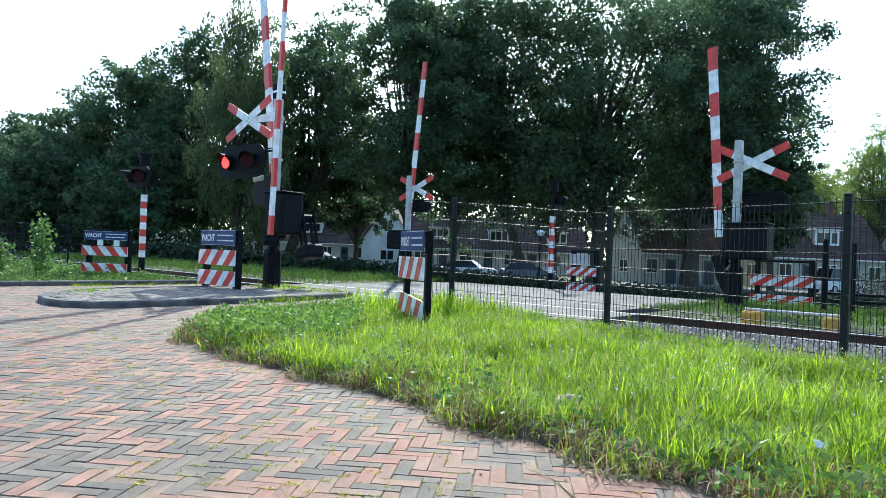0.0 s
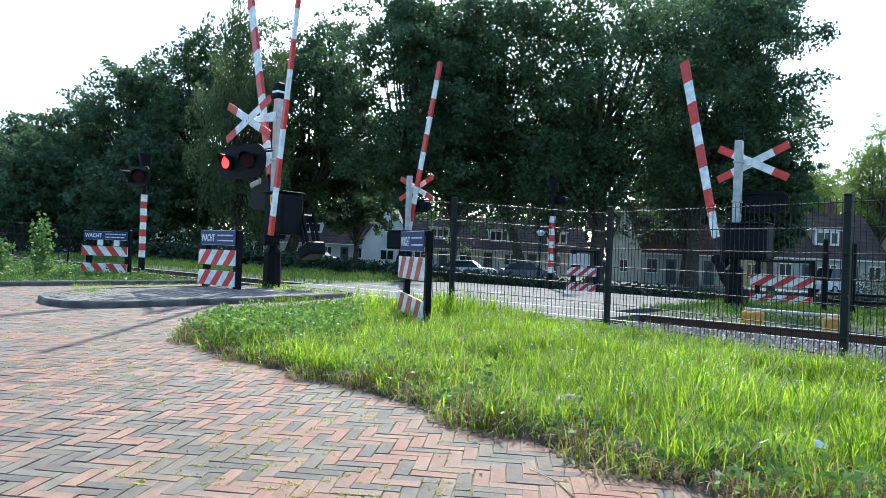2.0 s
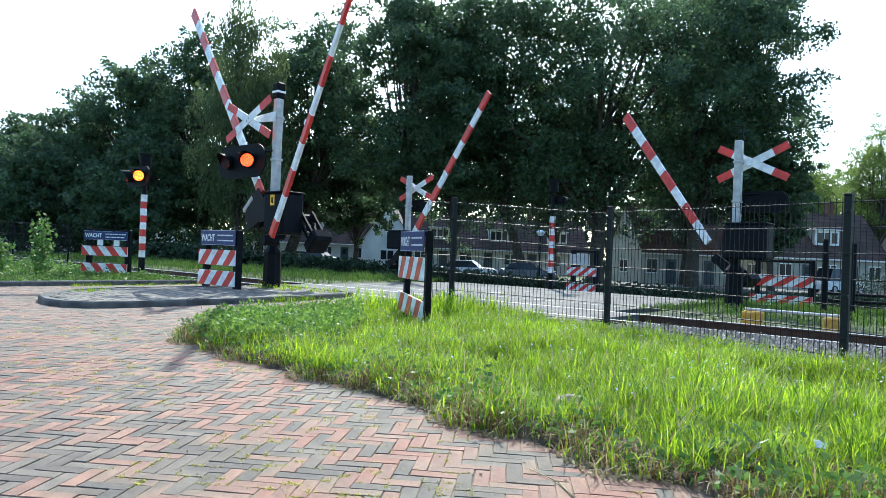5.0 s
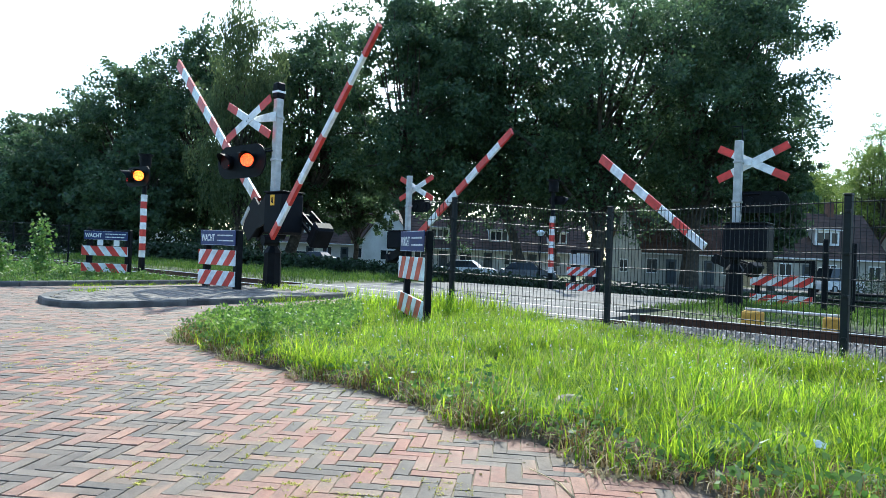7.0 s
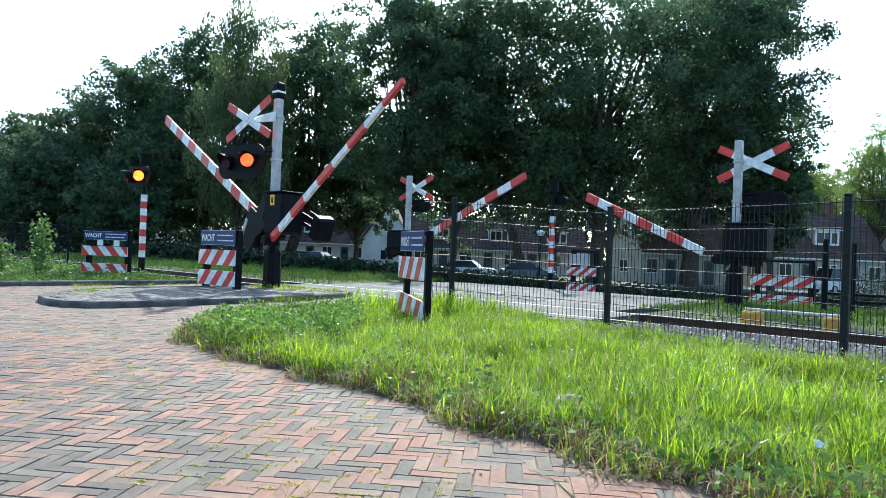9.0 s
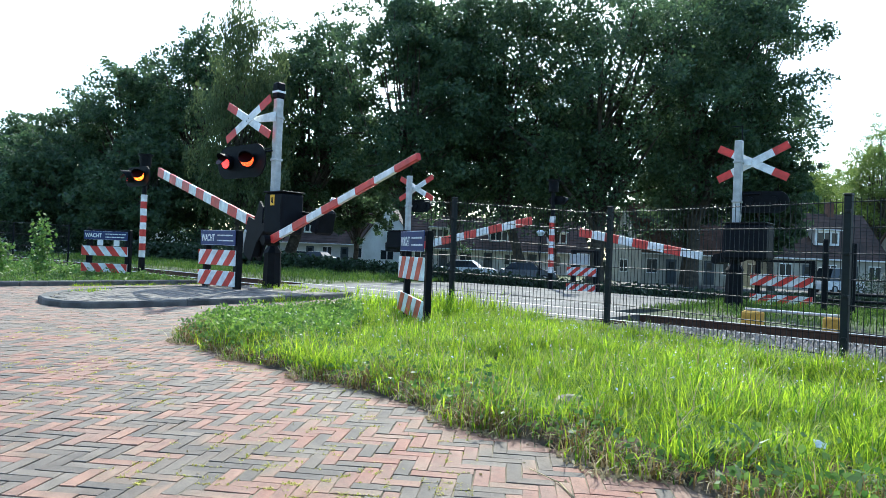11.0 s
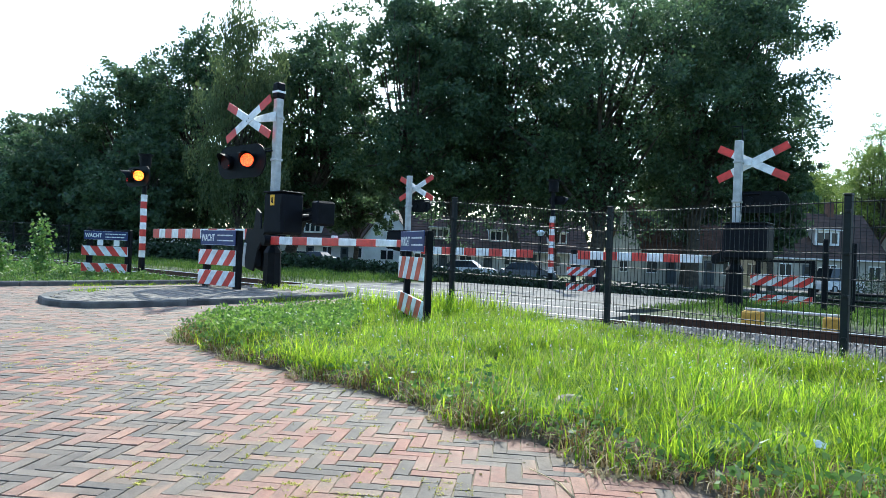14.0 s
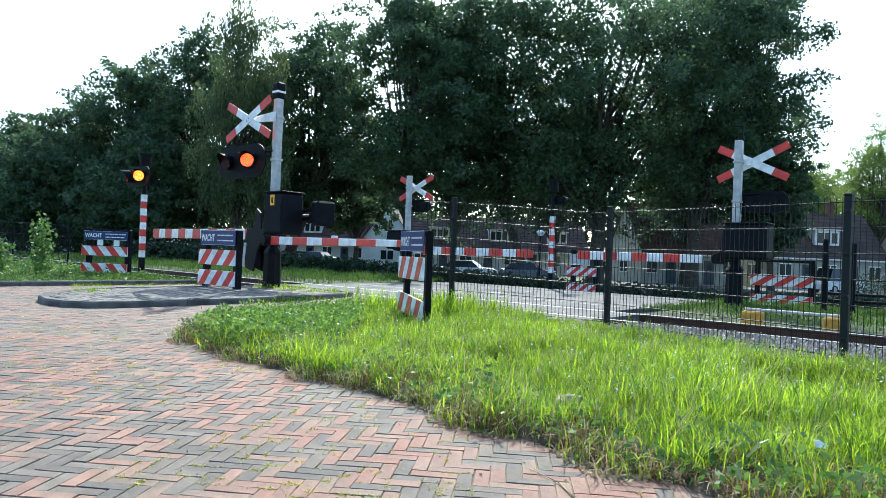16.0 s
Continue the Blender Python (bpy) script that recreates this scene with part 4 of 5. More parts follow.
# ---- trees ----
def tree(x, y, height, radius, low, seed, leaf, label, leaves=9000, size=0.2, lean=0.0, droop=0.0, clumps=70, trunk_r=None, shape=1.0):
    """A trunk with forking limbs and a crown of leaf clumps at the limbs' ends. low: the height of the crown's foot."""
    rng = random.Random(seed)
    nr = np.random.RandomState(seed)
    z0 = ground_z(x, y) - 0.15
    root = thing("tree", Matrix.Translation((x, y, z0)), label, "tree", group="trees beyond the railway")
    tr = trunk_r or height * 0.024
    wood = MB()
    fork = low + (height - low) * 0.35
    pts = [Vector((0, 0, 0))]
    for i in range(1, 7):
        pts.append(Vector((rng.uniform(-0.1, 0.1) * i + lean * i / 6, rng.uniform(-0.1, 0.1) * i, fork * i / 6)))
    for i in range(6):
        wood.tube(pts[i], pts[i + 1], tr * (1.25 if i == 0 else 1 - 0.09 * i), tr * (1 - 0.09 * (i + 1)), n=9, cap=False)
    centres = []
    cz = (height + low) / 2
    hz = (height - low) / 2
    while len(centres) < clumps:
        d = Vector((rng.gauss(0, 1), rng.gauss(0, 1), rng.gauss(0, 1))).normalized()
        q = rng.uniform(0.25, 1.0) ** 0.5
        c = Vector((d.x * radius * q, d.y * radius * q, cz + d.z * hz * q))
        f = (c.z - low) / (height - low)
        w = (1.0 - 0.35 * max(0, f - 0.5) * 2 * shape) * (0.75 + 0.35 * noise.noise((d.x * 2 + seed, d.y * 2, d.z * 2)))
        c.x, c.y = c.x * w + lean * f, c.y * w
        centres.append(c)
    for c in centres[: clumps * 2 // 3]:
        k = rng.randint(3, 6)
        st = pts[k].lerp(pts[k - 1], rng.random())
        if c.z < st.z:
            st = pts[3].copy()
        mid = st.lerp(c, 0.5) + Vector((rng.uniform(-0.4, 0.4), rng.uniform(-0.4, 0.4), rng.uniform(0.1, 0.6)))
        r = tr * rng.uniform(0.22, 0.42)
        wood.tube(st, mid, r, r * 0.6, n=5, cap=False)
        wood.tube(mid, c, r * 0.6, r * 0.2, n=5, cap=False)
    part("trunk", wood, M["bark"], root, smooth=True)
    per = max(1, leaves // clumps)
    sig = radius * 0.13
    C = np.array([tuple(c) for c in centres])
    cr = nr.uniform(0.6, 1.6, len(C)) * sig
    sub = 7
    C2 = np.repeat(C, sub, 0) + np.clip(nr.normal(0, 1, (len(C) * sub, 3)), -1.6, 1.6) * np.repeat(cr, sub)[:, None] * np.array([1.1, 1.1, 0.75])
    per2 = max(1, per // sub)
    P = np.repeat(C2, per2, 0) + np.clip(nr.normal(0, 1, (len(C2) * per2, 3)), -1.8, 1.8) * sig * np.array([0.36, 0.36, 0.26])
    if droop:
        P[:, 2] -= np.abs(nr.normal(0, droop, len(P)))
    N = len(P)
    A = nr.normal(0, 1, (N, 3))
    A /= np.linalg.norm(A, axis=1)[:, None]
    B = np.cross(A, nr.normal(0, 1, (N, 3)))
    B /= np.linalg.norm(B, axis=1)[:, None]
    if droop:
        A = A * 0.4 + np.array([0, 0, -1.0])
    S = nr.uniform(0.55, 1.3, N)[:, None] * size
    V = np.empty((N, 4, 3))
    V[:, 0] = P - A * S * 0.6
    V[:, 1] = P + B * S * 0.36 + A * S * 0.05
    V[:, 2] = P + A * S * 0.6
    V[:, 3] = P - B * S * 0.36 + A * S * 0.05
    me = bpy.data.meshes.new("crown")
    me.from_pydata(V.reshape(-1, 3).tolist(), [], np.arange(N * 4).reshape(-1, 4).tolist())
    me.materials.append(leaf)
    part("crown", me, None, root, "crown of many small leaves")
    return root


OAK = "tall dark oak in full leaf beyond the railway"
tree(11.2, 50.0, 24.0, 10.6, 4.6, 11, M["leaf"], OAK, 50000, 0.245, clumps=88, trunk_r=0.62, shape=0.6)
tree(19.0, 52.0, 24.5, 9.2, 4.4, 12, M["leaf"], OAK, 44000, 0.245, clumps=82, trunk_r=0.5, shape=0.6)
tree(23.2, 54.0, 26.5, 8.0, 7.0, 30, M["leaf"], OAK, 40000, 0.25, clumps=80, trunk_r=0.4, shape=0.6)
tree(6.6, 52.0, 25.0, 9.4, 4.8, 13, M["leaf"], OAK, 42000, 0.245, clumps=82, trunk_r=0.4, lean=-4.5, shape=0.7)
tree(-2.7, 49.0, 22.2, 7.6, 4.8, 14, M["leaf"], OAK, 46000, 0.24, clumps=90, trunk_r=0.34)
tree(0.9, 52.0, 20.5, 6.2, 3.6, 31, M["leaf"], OAK, 30000, 0.24, clumps=140, trunk_r=0.28)
tree(-12.7, 54.0, 20.6, 6.6, 5.2, 15, M["leaf"], OAK, 36000, 0.25, clumps=90, lean=3.4)
tree(-14.2, 47.0, 19.8, 4.0, 2.0, 16, M["leaf_birch"], "slender birch with drooping twigs between the oaks", 46000, 0.17, droop=1.0, clumps=110, trunk_r=0.2, shape=1.0)
tree(-19.8, 55.0, 19.4, 6.6, 2.6, 17, M["leaf"], OAK, 32000, 0.25, clumps=100)
tree(-25.8, 57.0, 17.4, 6.4, 2.2, 18, M["leaf"], OAK, 30000, 0.25, clumps=100)
tree(-31.6, 59.0, 13.8, 6.0, 2.0, 19, M["leaf"], OAK, 28000, 0.26, clumps=95)
tree(-38.4, 62.0, 12.2, 5.8, 1.6, 20, M["leaf"], OAK, 22000, 0.28, clumps=110)
tree(-45.0, 66.0, 10.4, 5.6, 1.4, 21, M["leaf"], OAK, 18000, 0.3, clumps=100)
tree(-22.4, 50.0, 9.5, 5.4, 1.0, 22, M["leaf"], "lower dark tree under the oaks", 20000, 0.27, clumps=100)
tree(-31.0, 53.0, 9.0, 5.4, 0.8, 23, M["leaf"], "lower dark tree under the oaks", 20000, 0.27, clumps=100)
tree(-15.5, 58.0, 10.5, 5.0, 2.8, 24, M["leaf"], "lower dark tree under the oaks", 16000, 0.28, clumps=90)
tree(-7.6, 59.0, 11.0, 4.6, 3.2, 33, M["leaf"], "lower dark tree behind the oaks", 20000, 0.28, clumps=80)
tree(9.2, 57.0, 14.0, 6.2, 5.2, 28, M["leaf"], "lower dark tree behind the oaks", 18000, 0.28, clumps=90)
tree(20.5, 58.0, 14.0, 6.0, 5.4, 29, M["leaf"], "lower dark tree behind the oaks", 18000, 0.28, clumps=90)
tree(24.6, 51.0, 11.0, 3.4, 2.8, 32, M["leaf"], "dense dark tree in front of the houses", 24000, 0.24, clumps=90)
tree(40.0, 80.0, 15.2, 6.6, 1.6, 25, M["leaf_light"], "light green tree behind the houses", 44000, 0.21, clumps=110)
tree(50.0, 78.0, 19.2, 5.6, 3.0, 26, M["leaf_light"], "yellow-green tree with loose twigs behind the houses", 34000, 0.19, clumps=90)
tree(50.0, 90.0, 15.5, 6.8, 1.6, 27, M["leaf_light"], "light green tree behind the houses", 34000, 0.21, clumps=90)


# ---- houses ----
def house(x, y, yaw, length, depth, eave, ridge, wall, roof, label, wins=5, door=True, chimney=True, dormer=0, gable_windows=1, zbase=-1.0):
    """A house with its long front to local -y and gables at both ends of local x."""
    root = thing("house", Matrix.Translation((x, y, zbase)) @ pose(0, 0, 0, 0, 0, yaw), label, "house", group="houses along the street")
    hl, hd = length / 2, depth / 2
    mb = MB()
    prof = [(-hd, -0.3), (hd, -0.3), (hd, eave), (0, ridge), (-hd, eave)]
    vs = [(-hl, a, z) for a, z in prof] + [(hl, a, z) for a, z in prof]
    mb.add(vs, [(4, 3, 2, 1, 0), (5, 6, 7, 8, 9)] + [(i, (i + 1) % 5, 5 + (i + 1) % 5, 5 + i) for i in range(5)])
    part("wall", mb, wall, root)
    rf = MB()
    ov = 0.35
    sl = (ridge - eave) / hd
    for sg in (-1, 1):
        e = (sg * (hd + ov), eave - sl * ov)
        vs = [(-hl - 0.2, e[0], e[1] + 0.02), (hl + 0.2, e[0], e[1] + 0.02), (hl + 0.2, 0, ridge + 0.02), (-hl - 0.2, 0, ridge + 0.02)]
        vs += [(a, b, c + 0.16) for a, b, c in vs]
        rf.add(vs, [(0, 1, 2, 3), (7, 6, 5, 4), (0, 4, 5, 1), (1, 5, 6, 2), (2, 6, 7, 3), (3, 7, 4, 0)])
    rows, courses = 12, []
    for sg in (-1, 1):
        for k in range(rows):
            f = (k + 0.5) / rows
            courses.append(MB().box((0, sg * (hd + ov) * (1 - f), eave - sl * ov + (ridge - eave + sl * ov) * f + 0.2), (length + 0.4, 0.06, 0.05), rx=sg * -math.degrees(math.atan(sl))))
    rp = part("roof", rf, roof, root)
    for c in courses:
        part("tile_course", c, roof, rp)
    part("gutter", MB().tube((-hl - 0.2, -hd - ov - 0.05, eave - sl * ov + 0.05), (hl + 0.2, -hd - ov - 0.05, eave - sl * ov + 0.05), 0.07, n=6), M["frame_w"], rp)
    if chimney:
        part("chimney", MB().box((hl * 0.4, 0, ridge + 0.5), (0.6, 0.6, 1.4), bev=0.03), M["redtile"], rp)

    def window(px, pz, w, h, side=-1, gx=0):
        if gx:
            c, sz = (gx * (hl + 0.02), px, pz), (0.08, w, h)
        else:
            c, sz = (px, side * (hd + 0.02), pz), (w, 0.08, h)
        wnd = part("window", MB().box(c, sz, bev=0.01), M["frame_w"], root)
        for q in (-0.25, 0.25):
            if gx:
                part("pane", MB().box((c[0] + gx * 0.035, c[1] + q * w, c[2]), (0.03, w * 0.42, h * 0.86)), M["glass"], wnd)
            else:
                part("pane", MB().box((c[0] + q * w, c[1] + side * 0.035, c[2]), (w * 0.42, 0.03, h * 0.86)), M["glass"], wnd)
    for k in range(wins):
        px = -hl + length * (k + 0.5) / wins
        if door and k % 2 == 1:
            d = part("door", MB().box((px, -hd - 0.03, 1.05), (0.95, 0.08, 2.1), bev=0.01), M["doorpaint"], root)
            part("door_pane", MB().box((px, -hd - 0.075, 1.6), (0.5, 0.02, 0.6)), M["glass"], d)
        else:
            window(px, min(1.5, eave * 0.55), length / wins * 0.55, min(1.3, eave * 0.5))
    for gx in (-1, 1):
        if gable_windows:
            window(0, (eave + ridge) / 2 - 0.3, 1.0, 1.2, gx=gx)
            window(0.0, 1.4, 1.6, 1.2, gx=gx)
    for k in range(dormer):
        px = -hl + length * (k + 0.5) / dormer
        yy = -hd * 0.62
        zz = eave + (ridge - eave) * 0.42
        dm = part("dormer", MB().box((px, yy, zz), (2.2, 1.6, 1.3), bev=0.02), M["frame_w"], rp)
        part("dormer_roof", MB().box((px, yy - 0.1, zz + 0.7), (2.5, 1.9, 0.12), bev=0.02), M["frame_w"], dm)
        for q in (-0.65, 0, 0.65):
            part("dormer_pane", MB().box((px + q, yy - 0.81, zz), (0.5, 0.03, 0.9)), M["glass"], dm)
    return root


WHITE_HOUSE = "white plastered house with a steep dark tiled roof"
house(-15.5, 86.0, -8, 15.0, 7.5, 2.75, 6.6, M["plaster"], M["rooftile"], "long white house with a low dark tiled roof", wins=7, dormer=1)
house(-6.3, 84.0, 86, 7.5, 6.0, 3.2, 7.2, M["whitewash"], M["rooftile"], "white gabled house with a steep dark roof", wins=3)
house(6.0, 80.0, 4, 20.0, 8.0, 2.6, 6.0, M["plaster"], M["rooftile"], WHITE_HOUSE, wins=8, dormer=3)
house(21.0, 63.0, 10, 9.0, 7.0, 2.9, 7.0, M["plank"], M["redtile"], "house with pale cladding and a brown tiled roof", wins=5, dormer=1)
house(33.0, 62.0, 4, 10.0, 7.0, 2.9, 6.6, M["plank"], M["rooftile"], "cream house with a dark brown tiled roof", wins=5, dormer=1)
house(45.0, 60.0, 0, 10.0, 7.0, 2.9, 6.8, M["plank"], M["rooftile"], "cream house with a dark brown tiled roof", wins=5, dormer=1)
house(-40.0, 82.0, -14, 16.0, 8.0, 2.8, 6.2, M["plaster"], M["rooftile"], "low house behind dark trees", wins=6)
house(-60.0, 84.0, -20, 12.0, 8.0, 2.8, 6.0, M["plaster"], M["rooftile"], "low house behind dark trees", wins=5)


# ---- cars ----
def car(x, y, yaw, paint, label, tall=1.45, z=-0.95):
    root = thing("car", Matrix.Translation((x, y, z)) @ pose(0, 0, 0, 0, 0, yaw), label, "car", group="parked cars")
    k = tall / 1.45
    prof = [(-2.1, 0.3), (-2.12, 0.62), (-2.0, 0.86), (-1.5, 0.96), (2.0, 0.92), (2.12, 0.7), (2.1, 0.3)]
    body = MB()
    n = len(prof)
    rings = []
    for yy, sc in ((-0.86, 0.96), (-0.8, 1.0), (0.8, 1.0), (0.86, 0.96)):
        rings += [(a * sc, yy, 0.3 + (b - 0.3) * (sc if abs(yy) > 0.85 else 1)) for a, b in prof]
    fs = [tuple(range(n)), tuple(range(4 * n - 1, 3 * n - 1, -1))]
    for r in range(3):
        fs += [((i + 1) % n + r * n, i + r * n, i + (r + 1) * n, (i + 1) % n + (r + 1) * n) for i in range(n)]
    body.add(rings, fs)
    part("body", body, paint, root, smooth=False)
    cab = MB()
    lo = [(-1.0, 0.93), (1.75, 0.92)]
    hi = [(-0.35, 1.45 * k), (1.25, 1.42 * k)]
    vs = [(lo[0][0], -0.78, lo[0][1]), (lo[1][0], -0.78, lo[1][1]), (lo[1][0], 0.78, lo[1][1]), (lo[0][0], 0.78, lo[0][1]),
          (hi[0][0], -0.6, hi[0][1]), (hi[1][0], -0.6, hi[1][1]), (hi[1][0], 0.6, hi[1][1]), (hi[0][0], 0.6, hi[0][1])]
    cab.add(vs, [(0, 1, 5, 4), (1, 2, 6, 5), (2, 3, 7, 6), (3, 0, 4, 7)])
    part("glazing", cab, M["glass"], root, "dark car windows")
    part("roof", MB().box((0.45, 0, 1.44 * k), (1.7, 1.24, 0.05), bev=0.02), paint, root)
    for px in (-1.3, 1.3):
        for sg in (-1, 1):
            w = part("tyre", MB().tube((px, sg * 0.7, 0.31), (px, sg * 0.87, 0.31), 0.31, n=16), M["tyre"], root)
            part("rim", MB().tube((px, sg * 0.84, 0.31), (px, sg * 0.88, 0.31), 0.2, n=12), M["pole"], w)
    for sg in (-1, 1):
        part("headlight", MB().box((-2.05, sg * 0.62, 0.72), (0.12, 0.36, 0.14), bev=0.03), M["frame_w"], root)
        part("tail_light", MB().box((2.06, sg * 0.66, 0.74), (0.1, 0.3, 0.14), bev=0.03), M["red"], root)
    part("bumper", MB().box((-2.1, 0, 0.42), (0.14, 1.6, 0.18), bev=0.04), M["tyre"], root)


car(-16.4, 75.0, 10, M["carw"], "white parked car on the far street")
car(-13.2, 74.0, 150, M["carg"], "grey parked car on the far street")
car(2.0, 52.0, 165, M["carw"], "white parked car beyond the fence", z=-1.05)
car(6.6, 52.0, 165, M["carg"], "dark grey parked car beyond the fence", z=-1.05)
car(29.6, 51.0, 200, M["carw"], "white parked van beside the houses", tall=1.9, z=-1.0)
car(-40.0, 66.0, 160, M["carw"], "white parked van under the trees", tall=1.9)


def street_lamp(x, y):
    root = thing("street_lamp", Matrix.Translation((x, y, ground_z(x, y) - 0.1)), "slim grey street lamp with a round white head", "street lamp")
    part("pole", MB().tube((0, 0, -0.2), (0, 0, 3.1), 0.05, 0.035, n=8), M["darkmetal"], root)
    part("head", MB().tube((0, 0, 3.1), (0, 0, 3.3), 0.12, 0.24, n=14).tube((0, 0, 3.3), (0, 0, 3.4), 0.24, 0.1, n=14), M["white"], root, "white lamp head")
    part("collar", MB().tube((0, 0, 3.03), (0, 0, 3.11), 0.06, n=8), M["darkmetal"], root)


street_lamp(5.05, 35.5)


# ---- hedge and far planting ----
def leafy(name, seed, count, place, size, m, label, category, kind="stuff"):
    """Loose leaves at the places that place() gives."""
    nr = np.random.RandomState(seed)
    P = place(nr, count)
    N = len(P)
    A = nr.normal(0, 1, (N, 3))
    A /= np.linalg.norm(A, axis=1)[:, None]
    B = np.cross(A, nr.normal(0, 1, (N, 3)))
    B /= np.linalg.norm(B, axis=1)[:, None]
    S = nr.uniform(0.6, 1.3, N)[:, None] * size
    V = np.stack([P - A * S * 0.6, P + B * S * 0.4, P + A * S * 0.6, P - B * S * 0.4], 1)
    me = bpy.data.meshes.new(name)
    me.from_pydata(V.reshape(-1, 3).tolist(), [], np.arange(N * 4).reshape(-1, 4).tolist())
    me.materials.append(m)
    return tagged(new(name, me), label, category, kind=kind)


def row_of(p, q, w, h, base=-1.0, soft=0.12):
    p, q = np.array(p), np.array(q)

    def place(nr, n):
        f = nr.uniform(0, 1, n)[:, None]
        xy = p + (q - p) * f + nr.normal(0, w / 2, (n, 2))
        gz = np.array([ground_z(a, b) for a, b in xy])
        return np.column_stack([xy, gz + nr.uniform(0, 1, n) * h * (1 + soft * nr.normal(0, 1, n))])
    return place


leafy("hedge", 31, 16000, row_of((-17, 36.5), (-1, 34), 0.9, 0.85), 0.16, M["hedge"], "dark clipped hedge, doubling as tree-shaded ground before the houses", "hedge")
# dark leaves here also stand in for the band of tree-shaded road
leafy("hedge", 32, 16000, row_of((-2, 31), (18, 28), 0.8, 0.72), 0.16, M["hedge"], "dark clipped hedge, doubling as tree-shaded ground before the houses", "hedge")
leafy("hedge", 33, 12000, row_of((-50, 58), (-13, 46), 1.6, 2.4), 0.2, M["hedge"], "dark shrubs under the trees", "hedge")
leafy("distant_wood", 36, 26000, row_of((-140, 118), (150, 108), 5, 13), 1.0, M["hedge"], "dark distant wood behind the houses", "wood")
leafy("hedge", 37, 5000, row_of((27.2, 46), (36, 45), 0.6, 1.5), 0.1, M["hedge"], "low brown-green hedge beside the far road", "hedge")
leafy("shrub", 34, 620, row_of((-9.85, 16.6), (-9.6, 16.5), 0.2, 1.25), 0.085, M["weed"], "light green shrub beside the track", "shrub")
leafy("shrub", 35, 500, row_of((-11.3, 16.9), (-10.8, 16.9), 0.2, 0.8), 0.09, M["weed"], "light green shrub beside the track", "shrub")


# ---- grass ----
BW, BL, GAP = 0.068, 0.204, 0.0042
PAVE = 6.0


def blades(name, seed, count, place, tall, wide, m, label, category="grass", bend=0.6):
    """Bent, tapering blades; place() gives roots as x, y, z and a factor of height."""
    nr = np.random.RandomState(seed)
    P, hf = place(nr, count)
    N = len(P)
    ang = nr.uniform(0, 2 * np.pi, N) if P.shape[1] == 3 else P[:, 3] + nr.normal(0, 0.5, N)
    P = P[:, :3]
    D = np.column_stack([np.cos(ang), np.sin(ang), np.zeros(N)])
    T = np.column_stack([-np.sin(ang), np.cos(ang), np.zeros(N)])
    h = (nr.uniform(0.45, 1.15, N) * tall * hf)[:, None]
    w = (nr.uniform(0.6, 1.3, N) * wide)[:, None]
    k = nr.uniform(0.15, 1.0, N)[:, None] * bend
    up = np.array([0, 0, 1.0])
    V = np.empty((N, 7, 3))
    for i, (f, ww) in enumerate(((0.0, 0.8), (0.4, 1.0), (0.75, 0.7))):
        c = P + up * h * (f - 0.35 * k * f * f) + D * h * k * f * f
        V[:, 2 * i] = c - T * w * ww / 2
        V[:, 2 * i + 1] = c + T * w * ww / 2
    V[:, 6] = P + up * h * (1 - 0.45 * k) + D * h * k
    idx = (np.arange(N) * 7)[:, None]
    quads = np.concatenate([idx + np.array([0, 1, 3, 2]), idx + np.array([2, 3, 5, 4])]).tolist()
    tris = (idx + np.array([4, 5, 6])).tolist()
    me = bpy.data.meshes.new(name)
    me.from_pydata(V.reshape(-1, 3).tolist(), [], quads + tris)
    me.materials.append(m)
    return tagged(new(name, me), label, category, kind="stuff")


def on_poly(poly, near=None, z=0.02, clump=0.5):
    """Roots over a polygon in S, N, thicker and taller in clumps."""
    xs, ys = [p[0] for p in poly], [p[1] for p in poly]

    def place(nr, n):
        out, hf = [], []
        while len(out) < n:
            s, m = nr.uniform(min(xs), max(xs)), nr.uniform(min(ys), max(ys))
            if not inside((s, m), poly):
                continue
            p = W(s, m)
            if near and nr.uniform() > near(p):
                continue
            q = noise.noise((p.x * 1.3, p.y * 1.3, 4.0))
            r = noise.noise((p.x * 5.0, p.y * 5.0, 9.0))
            if nr.uniform() > 0.6 + clump * (q + r):
                continue
            out.append((p.x, p.y, z + ground_z(p.x, p.y)))
            hf.append(max(0.3, 0.85 + 0.5 * q + 0.45 * r))
        return np.array(out), np.array(hf)
    return place


def in_tufts(poly, near=None, z=0.02, clump=0.5, per=22, spread=0.045):
    """Roots in tufts over a polygon; the blades lean outward from their tuft's middle, each tuft with its own height."""
    base = on_poly(poly, near, z, clump)

    def place(nr, n):
        C, hf = base(nr, n // per + 1)
        k = len(C)
        size = nr.uniform(0.6, 1.45, k)
        tall = hf * nr.uniform(0.55, 1.3, k)
        off = nr.normal(0, spread, (k * per, 2)) * np.repeat(size, per)[:, None]
        P = np.repeat(C, per, 0)
        P[:, :2] += off
        lean = nr.normal(0, 0.35, (k, 2)) * spread
        d = off + np.repeat(lean, per, 0)
        return np.column_stack([P, np.arctan2(d[:, 1], d[:, 0])]), np.repeat(tall, per)
    return place


